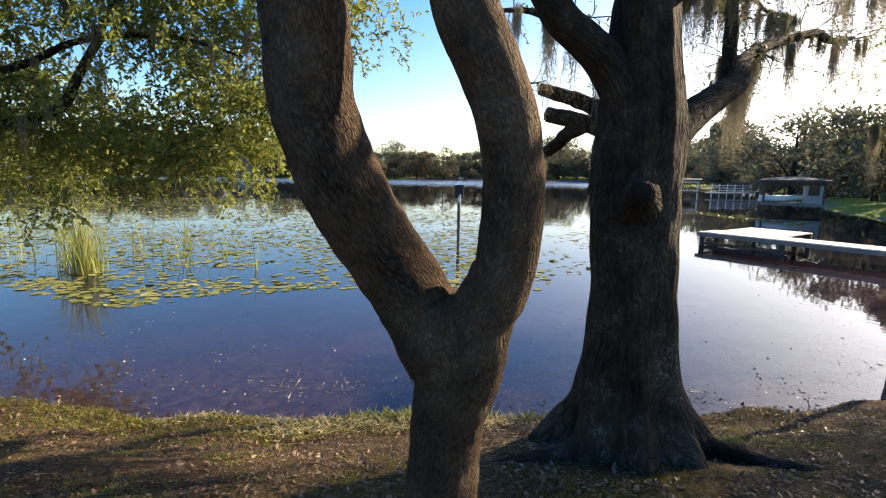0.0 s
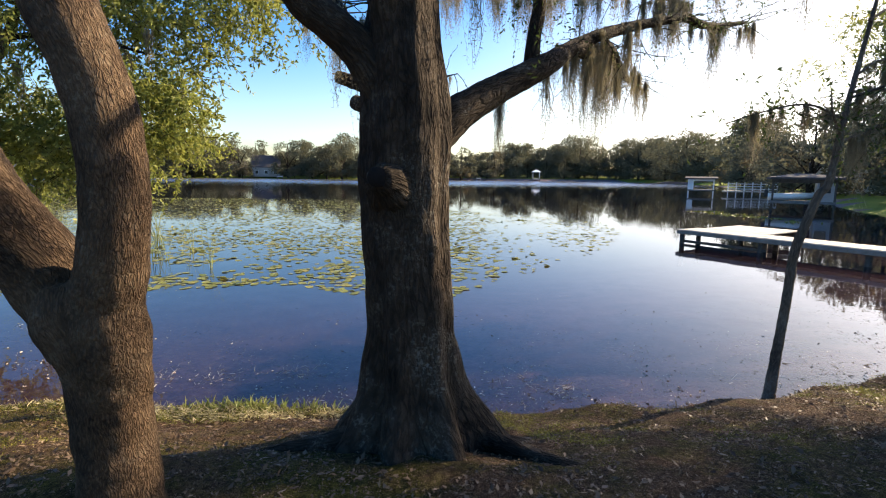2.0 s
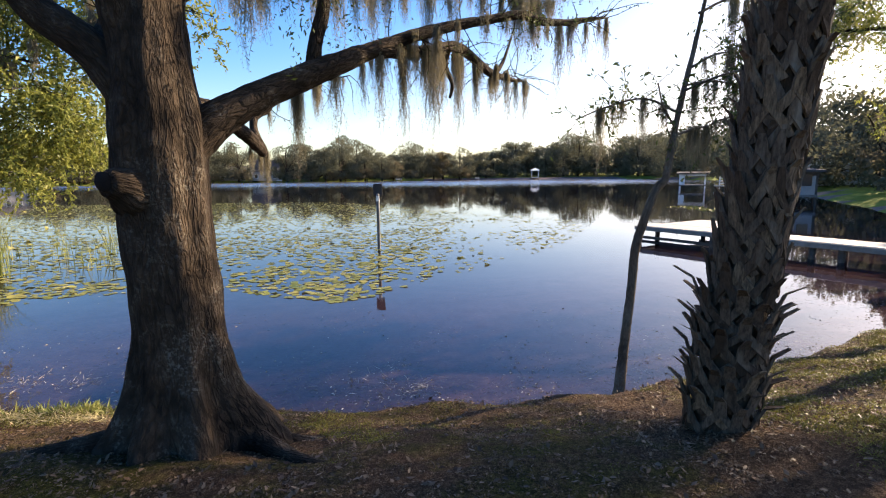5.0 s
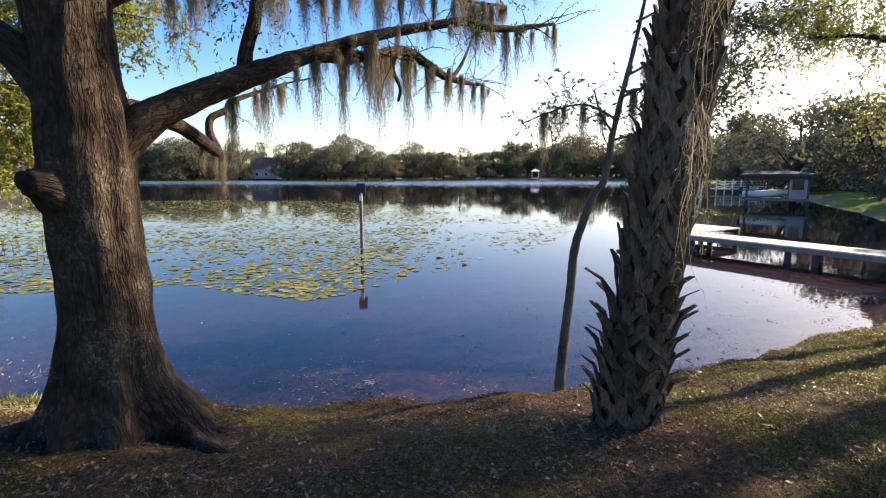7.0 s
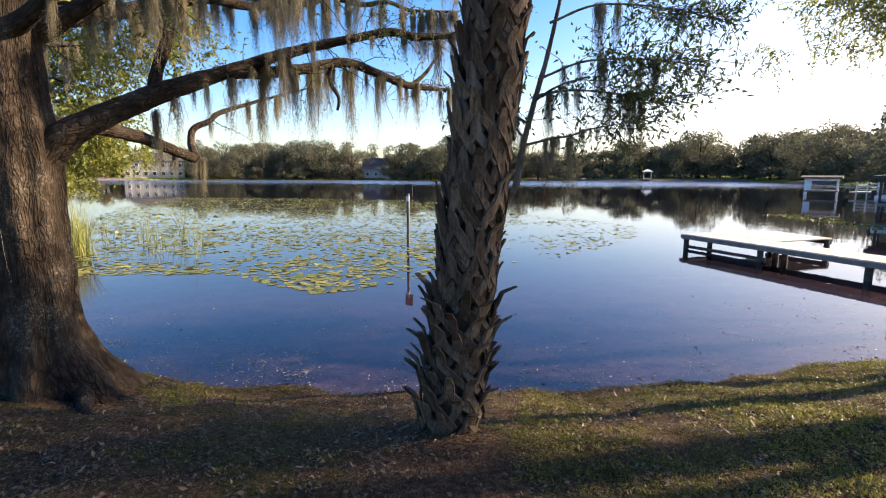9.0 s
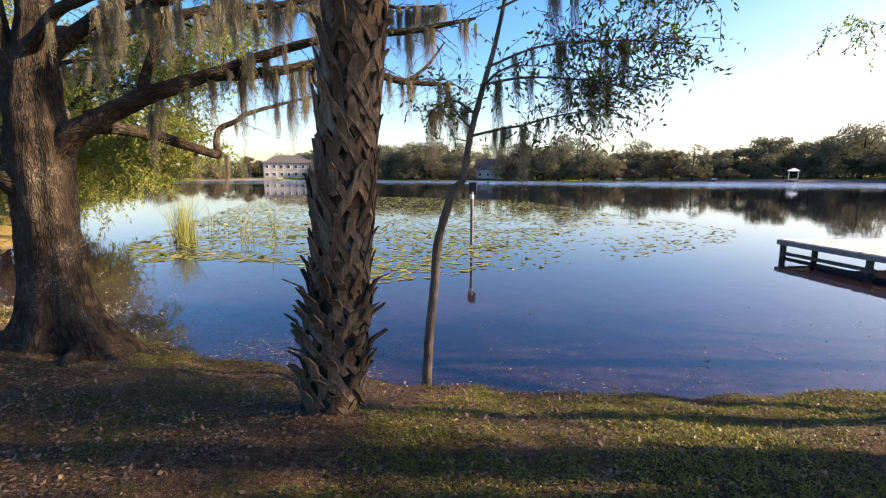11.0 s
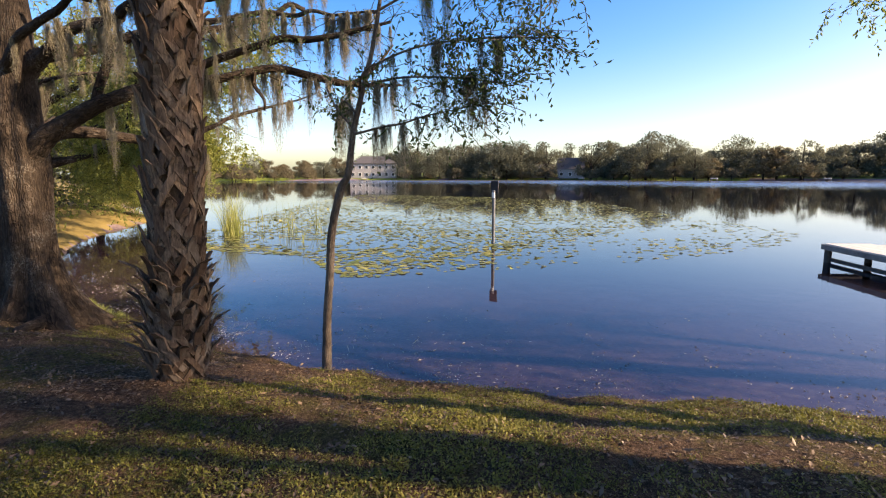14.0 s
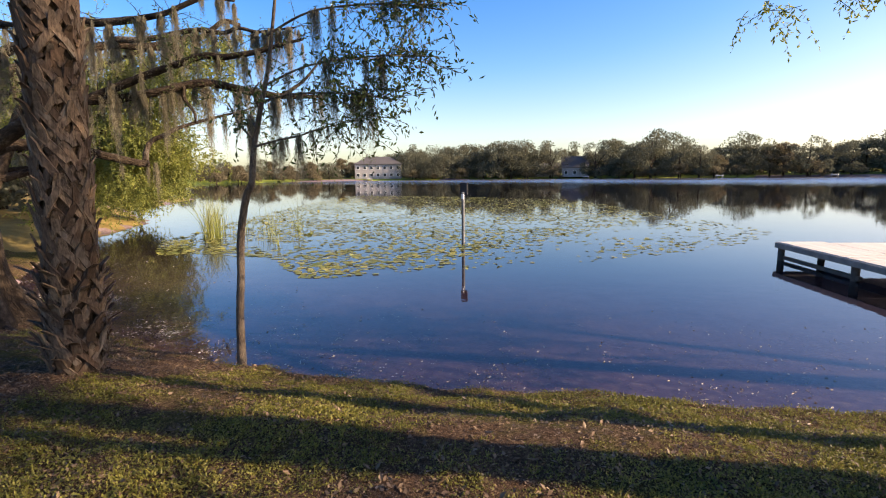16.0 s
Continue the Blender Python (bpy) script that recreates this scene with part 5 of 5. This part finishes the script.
def house(x, y, rot, w, d, h, wallmat, roofmat, label, rh=2.6, storeys=1, kind=gable):
    t = thing("house", label, "house", at=(x, y, gz(x, y) - 0.1))
    t.rotation_euler = (0, 0, radians(rot))
    piece("wall", box("wall", w, d, h, wallmat, 0.02, (0, 0, h / 2)), t)
    piece("roof", kind("roof", w, d, rh, roofmat), t, at=(0, 0, h))
    n = max(2, int(w / 2.4))
    for s in range(storeys):
        for i in range(n):
            q = piece("window", box("window", 1.2, 0.12, 1.3, WHITE, 0.02), t, at=(-w / 2 + (i + 0.5) * w / n, -d / 2 - 0.02, 1.5 + s * 2.8))
            piece("pane", box("pane", 1.0, 0.06, 1.1, GLASS_DARK, 0.01), q, at=(0, -0.05, 0))
    return t


def build_houses():
    x, y = shore_at(42.5, 14)
    house(x, y, 40, 18, 9, 5.6, TAN, GREYROOF, "two-storey pale mansion with a grey hip roof on the far shore", 3.0, 2, hip)
    x, y = shore_at(20.3, 10)
    house(x, y, 20, 9, 8, 3.2, TAN, GREYROOF, "lakeside house with a steep grey gable roof", 4.2, 1)
    x, y = shore_at(23.5, 16)
    house(x, y, 20, 9, 7, 2.8, TAN, GREYROOF, "low house half hidden by far shore trees", 2.4, 1)
    house(46, 52.5, -38, 9, 8, 2.7, WHITE, GREYROOF, "single-storey house with a grey roof behind a lawn", 2.2, 1)


def boathouse(x, y, rot, w, d, h, postmat, roof, label, roofmat, rail=0.0):
    t = thing("boathouse", label, "boathouse", at=(x, y, 0))
    t.rotation_euler = (0, 0, radians(rot))
    piece("deck", box("deck", w, d, 0.18, WOOD_GREY, 0.02), t, at=(0, 0, 0.55))
    piece("roof", roof("roof", w, d, 0.16 * d, roofmat, 0.3), t, at=(0, 0, 0.6 + h))
    post = box("post", 0.12, 0.12, h + 1.6, postmat, 0.01)
    n = max(2, int(w / 2.2) + 1)
    for i in range(n):
        for s in (-1, 1):
            piece("post", post, t, at=(-w / 2 + 0.1 + (w - 0.2) * i / (n - 1), s * (d / 2 - 0.1), (h - 0.4) / 2))
    for s in (-1, 1):
        piece("beam", box("beam", w, 0.14, 0.25, postmat, 0.01), t, at=(0, s * (d / 2 - 0.1), 0.5 + h))
    return t


def pier(bearing, w, label, shelter):
    """A small pier that runs out from the far shore."""
    x, y = shore_at(bearing, 1.0)
    t = thing("pier", label, "pier", "piers on the far shore", at=(x, y, 0))
    t.rotation_euler = (0, 0, radians(bearing))
    piece("deck", box("deck", w, 9.0, 0.2, WOOD, 0.02), t, at=(0, -3.5, 0.75))
    post = box("post", 0.2, 0.2, 2.4, WOOD_GREY, 0.02)
    for i in range(4):
        for k in (-1, 1):
            piece("post", post, t, at=(k * (w / 2 - 0.15), -7.6 + 2.6 * i, -0.1))
    if shelter:
        tall = box("column", 0.16, 0.16, 2.2, WHITE, 0.02)
        for k in (-1, 1):
            for q in (-7.4, -4.6):
                piece("column", tall, t, at=(k * (w / 2 - 0.2), q, 1.95))
        piece("roof", hip("roof", w, 3.4, 0.9, WHITE, 0.3), t, "pale shelter roof", at=(0, -6.0, 3.05))


def build_boathouses():
    pier(-9.5, 2.6, "white roofed boat shelter on a short far pier", True)
    pier(-3.0, 1.6, "weathered open pier below the far trees", False)
    pier(6.0, 1.8, "weathered open pier below the far trees", False)
    pier(19.0, 1.8, "weathered open pier below the far house", False)
    pier(43.5, 2.0, "weathered open pier before the far mansion", False)
    t = boathouse(32.7, 60.4, -28, 2.9, 2.0, 1.25, WHITE, gable, "white open boathouse with a low grey roof over the water", GREYROOF)
    piece("wall", box("wall", 0.5, 0.1, 1.3, WHITE, 0.01), t, at=(-1.05, -0.95, 1.25))
    r = thing("railing", "white timber railing along a lakeside walkway", "railing", at=(38.0, 58.8, 0.45))
    r.rotation_euler = (0, 0, radians(-8))
    piece("walkway", box("walkway", 5.6, 1.6, 0.16, WOOD, 0.01), r, at=(0, 0.7, 0.0))
    for z in (0.3, 0.6, 0.9):
        piece("rail", box("rail", 5.6, 0.07, 0.09, WHITE, 0.01), r, at=(0, 0, z))
    for i in range(7):
        piece("post", box("post", 0.10, 0.10, 1.8, WHITE, 0.01), r, at=(-2.7 + 0.9 * i, 0, 0.2))
    g = boathouse(25.2, 32.9, -33, 3.5, 2.4, 1.45, WOOD_DARK, hip, "grey boathouse with a hip roof and an enclosed shed end", GREYROOF)
    piece("shed", box("shed", 1.0, 2.0, 1.4, TAN, 0.02), g, "tan sided shed", at=(1.2, -0.15, 1.33))
    piece("shed_window", box("shed_window", 0.6, 0.06, 0.7, GLASS_DARK, 0.01), g, at=(1.1, -1.16, 1.55))
    b = thing("boat", "small white motorboat on a lift under the boathouse", "boat", at=(24.5, 33.1, 0.75))
    b.scale = (0.55, 0.8, 0.7)
    b.rotation_euler = (0, 0, radians(-33))
    v, f = [], []
    n = 12
    for i in range(n):
        s = i / (n - 1)
        w = 0.85 * (1 - max(0, (s - 0.5) * 2) ** 2.2) + 0.02
        x = -2.2 + 4.6 * s
        zt = 0.45 + 0.18 * s
        v += [(x, -w, zt), (x, -w * 0.8, 0.0 + 0.2 * s ** 3), (x, 0, -0.15 + 0.3 * s ** 3), (x, w * 0.8, 0.2 * s ** 3), (x, w, zt), (x, w * 0.85, zt - 0.03), (x, 0, zt - 0.12), (x, -w * 0.85, zt - 0.03)]
    for i in range(n - 1):
        for k in range(8):
            a, c = 8 * i + k, 8 * i + (k + 1) % 8
            f.append((a, c, c + 8, a + 8))
    f.append(tuple(range(7, -1, -1)))
    piece("hull", mesh("hull", v, f, WHITE, True), b)
    piece("windscreen", box("windscreen", 0.06, 1.1, 0.4, GLASS_DARK, 0.01), b, at=(0.3, 0, 0.75))
    piece("outboard_motor", box("outboard_motor", 0.4, 0.35, 0.7, SIGNMAT, 0.06), b, at=(-2.4, 0, 0.5))


build_far_trees()
build_houses()
build_boathouses()


# ---------------------------------------------------------------- litter, grass and floating scraps
def scatter(name, at, way, length, width, mat, rnd):
    """Many small folded leaves in one mesh: their feet, directions, lengths and widths."""
    n = len(at)
    way = way / (np.linalg.norm(way, axis=1)[:, None] + 1e-9)
    side = np.cross(way, rnd.normal(size=(n, 3)) * 0.4 + [0, 0, 1])
    side /= np.linalg.norm(side, axis=1)[:, None] + 1e-9
    lift = np.cross(side, way) * (width * rnd.uniform(-0.3, 0.4, n))[:, None]
    mid, half = at + way * (length * 0.45)[:, None] + lift, side * (width * 0.5)[:, None]
    co = np.stack([at, mid + half, at + way * length[:, None], mid - half], 1).reshape(-1, 3)
    o = np.arange(n)[:, None] * 4
    idx = np.concatenate([o, o + 1, o + 2, o, o + 2, o + 3], 1).ravel()
    me = bpy.data.meshes.new(name)
    me.vertices.add(4 * n)
    me.vertices.foreach_set("co", co.ravel())
    me.loops.add(6 * n)
    me.loops.foreach_set("vertex_index", idx)
    me.polygons.add(2 * n)
    me.polygons.foreach_set("loop_start", np.arange(2 * n) * 3)
    me.update(calc_edges=True)
    me.materials.append(mat)
    return me


def build_ground_cover():
    rnd = np.random.default_rng(6)
    dry = Cards()
    n = 190000
    x, y = rnd.uniform(-4.5, 10.5, n), 0.9 + 5.6 * rnd.random(n) ** 1.3
    d, z = shore_distance(x, y), ground_height(x, y)
    lump = np.array([0.7 * noise.noise(Vector((a * 1.3, b * 1.3, 4))) + 0.9 * noise.noise(Vector((a * 8, b * 8, 1))) for a, b in zip(x, y)])
    keep = (d > 0.03) & (rnd.random(n) < 0.6 + lump - np.where(x > 4.6, 0.03, 0.0))
    x, y, z = x[keep], y[keep], z[keep]
    n = len(x)
    size = np.where(rnd.random(n) < 0.16, rnd.uniform(0.03, 0.055, n), rnd.uniform(0.008, 0.026, n))
    litter = scatter("leaf_litter", np.stack([x, y, z + rnd.uniform(0, 0.012, n)], 1), rnd.normal(size=(n, 3)) * [1, 1, 0.4], size, size * rnd.uniform(0.35, 0.6, n), LITTER, rnd)
    thing("leaf_litter", "scattered dry brown oak leaves on the bank", "fallen leaves", kind="stuff", data=litter)
    # small tufts: leaflets packed round their middles, and here and there longer blades
    n = 42000
    x, y = rnd.uniform(-4.5, 10.5, n), 0.9 + 6.0 * rnd.random(n) ** 1.1
    d = shore_distance(x, y)
    k = np.array([noise.noise(Vector((a * 0.8, b * 0.8, 7))) + 0.45 * noise.noise(Vector((a * 3, b * 3, 2))) + 0.5 * noise.noise(Vector((a * 10, b * 10, 5))) for a, b in zip(x, y)])
    k += np.where(x > 5, 0.35, 0) + np.where((d < 0.5) & (x < 1), 0.5, 0) - np.where((x - 1.06) ** 2 + (y - 2.4) ** 2 < 1.1, 0.7, 0) - np.where((x < 4.6) & (d > 0.3), 0.45, 0)
    keep = (d > 0.02) & (k > np.where(x > 4.2, 0.14, 0.1))
    x, y, k = x[keep], y[keep], k[keep]
    for label, share, per, r, lo, hi, wide in (("grass", 1.0, 15, 0.034, 0.008, 0.021, 0.5), ("tall_grass", 0.14, 9, 0.02, 0.03, 0.062, 0.09)):
        pick = rnd.random(len(x)) < share
        cx, cy = np.repeat(x[pick], per), np.repeat(y[pick], per)
        m = len(cx)
        cx, cy = cx + rnd.normal(size=m) * r, cy + rnd.normal(size=m) * r
        size = rnd.uniform(lo, hi, m) * np.clip(0.85 + 0.5 * np.repeat(k[pick], per), 0.8, 1.6)
        up = rnd.uniform(0.0, 0.022, m) if label == "grass" else np.full(m, -0.004)
        way = rnd.normal(size=(m, 3)) * [0.8, 0.8, 0.35] + [0, 0, 0.45 if label == "grass" else 0.9]
        me = scatter(label, np.stack([cx, cy, ground_height(cx, cy) + up], 1), way, size, size * wide, GRASS, rnd)
        thing(label, "thin short grass and clover growing in patches on the bank" if label == "grass" else "taller blades of grass standing in the bank's tufts", "grass", kind="stuff", data=me)
    # straw tufts at the water's edge
    for cx, cy, r, m in ((-1.35, 3.66, 0.26, 700), (-0.75, 3.62, 0.2, 460), (-0.25, 3.62, 0.18, 380), (0.25, 3.7, 0.14, 220), (-2.4, 3.9, 0.2, 300)):
        for i in range(m):
            q = rnd.normal(size=2) * r * [1, 0.45]
            w = rnd.normal(size=3) * [1, 0.8, 0.25] + [0, -0.2, 0.3]
            dry.leaf((cx + q[0], cy + q[1], gz(cx + q[0], cy + q[1]) + rnd.uniform(0, 0.03)), w, rnd.uniform(0.03, 0.09), 0.006, rnd, 0)
    thing("dry_grass", "straw-coloured dead grass along the waterline", "dry grass", kind="stuff", data=dry.mesh("dry_grass", DRYGRASS))
    # scraps floating and lying in the shallows
    scraps = Cards()
    for i in range(15000):
        a = rnd.uniform(-5, 11)
        b = 3.7 + 5.0 * rnd.random() ** 1.5 + max(0, a - 5) * 0.5
        e = float(shore_distance(np.array([a]), np.array([b]))[0])
        if e > -0.05 or rnd.random() > math.exp(e * 1.0) * (0.35 + noise.noise(Vector((a * 1.5, b * 1.5, 1))) * 2.2):
            continue
        scraps.leaf((a, b, 0.004), rnd.normal(size=3) * [1, 1, 0], rnd.uniform(0.01, 0.045), rnd.uniform(0.006, 0.02), rnd, 0.0)
    for cx, cy, r, m in ((2.48, 4.5, 0.09, 60), (-1.1, 4.75, 0.12, 50), (-0.3, 4.9, 0.15, 50), (1.9, 4.7, 0.2, 40), (5.0, 5.2, 0.4, 60), (-1.8, 4.75, 0.12, 40)):
        for i in range(m):
            q = rnd.normal(size=2) * r
            scraps.leaf((cx + q[0], cy + q[1], 0.005), rnd.normal(size=3) * [1, 1, 0.25] + [0, 0, 0.2], rnd.uniform(0.03, 0.12), 0.007, rnd, 0.0)
    weeds = Cards()
    for cx, cy, r, m in ((-0.35, 3.86, 0.16, 150), (0.05, 3.92, 0.12, 90), (0.55, 3.94, 0.10, 60), (-0.8, 3.84, 0.14, 80)):
        for i in range(m):
            q = rnd.normal(size=2) * r * [1, 0.5]
            weeds.leaf((cx + q[0], cy + q[1], max(0.0, gz(cx + q[0], cy + q[1]))), rnd.normal(size=3) * [0.7, 0.7, 0.3] + [0, 0, 0.7], rnd.uniform(0.05, 0.14), rnd.uniform(0.012, 0.024), rnd, 0.3)
    thing("marsh_weeds", "fresh green weeds along the waterline below the big oak", "weeds", kind="stuff", data=weeds.mesh("marsh_weeds", REED))
    rafts = Cards()
    for i in range(420):
        s = rnd.random()
        a, b = 17.6 + 1.3 * s + rnd.normal() * 0.5, 31.0 - 7.0 * s + rnd.normal() * 0.5
        if noise.noise(Vector((a * 0.9, b * 0.9, 6))) > -0.05:
            rafts.leaf((a, b, 0.006), rnd.normal(size=3) * [1, 1, 0], rnd.uniform(0.10, 0.24), rnd.uniform(0.08, 0.18), rnd, 0.0)
    thing("floating_leaves", "small floating leaves drifting in rafts before the boathouse", "lily pads", kind="stuff", data=rafts.mesh("floating_leaves", PAD_MANY))
    sunk = Cards()
    for cx, cy, r, m in ((5.3, 5.05, 0.34, 520), (6.0, 5.35, 0.3, 320), (4.4, 4.8, 0.28, 260), (2.4, 4.75, 0.4, 320), (0.7, 4.7, 0.45, 300), (-1.5, 4.7, 0.4, 260), (7.3, 6.2, 0.45, 300)):
        for i in range(m):
            q = rnd.normal(size=2) * r * [1.3, 0.6]
            if float(shore_distance(np.array([cx + q[0]]), np.array([cy + q[1]]))[0]) < -0.1:
                sunk.leaf((cx + q[0], cy + q[1], -rnd.uniform(0.004, 0.03)), rnd.normal(size=3) * [1, 1, 0.05], rnd.uniform(0.03, 0.12), rnd.uniform(0.005, 0.016), rnd, 0.2)
    for i in range(24000):
        a = rnd.uniform(-5, 11)
        b = 3.7 + 4.2 * rnd.random() ** 1.3 + max(0, a - 5) * 0.5
        e = float(shore_distance(np.array([a]), np.array([b]))[0])
        if e > -0.08 or rnd.random() > math.exp(e * 0.7) * (0.5 + noise.noise(Vector((a * 1.2, b * 1.2, 4))) * 2.2):
            continue
        sunk.leaf((a, b, max(-0.08, -0.02 + e * 0.03) - rnd.uniform(0, 0.02)), rnd.normal(size=3) * [1, 1, 0.1], rnd.uniform(0.03, 0.11), rnd.uniform(0.01, 0.03), rnd, 0.2)
    thing("waterweed", "brown waterweed and leaves lying in the shallow water", "waterweed", kind="stuff", data=sunk.mesh("waterweed", WEED))
    thing("water_litter", "dead leaves and straw floating in the shallows", "floating debris", kind="stuff", data=scraps.mesh("water_litter", FLECK))


build_ground_cover()
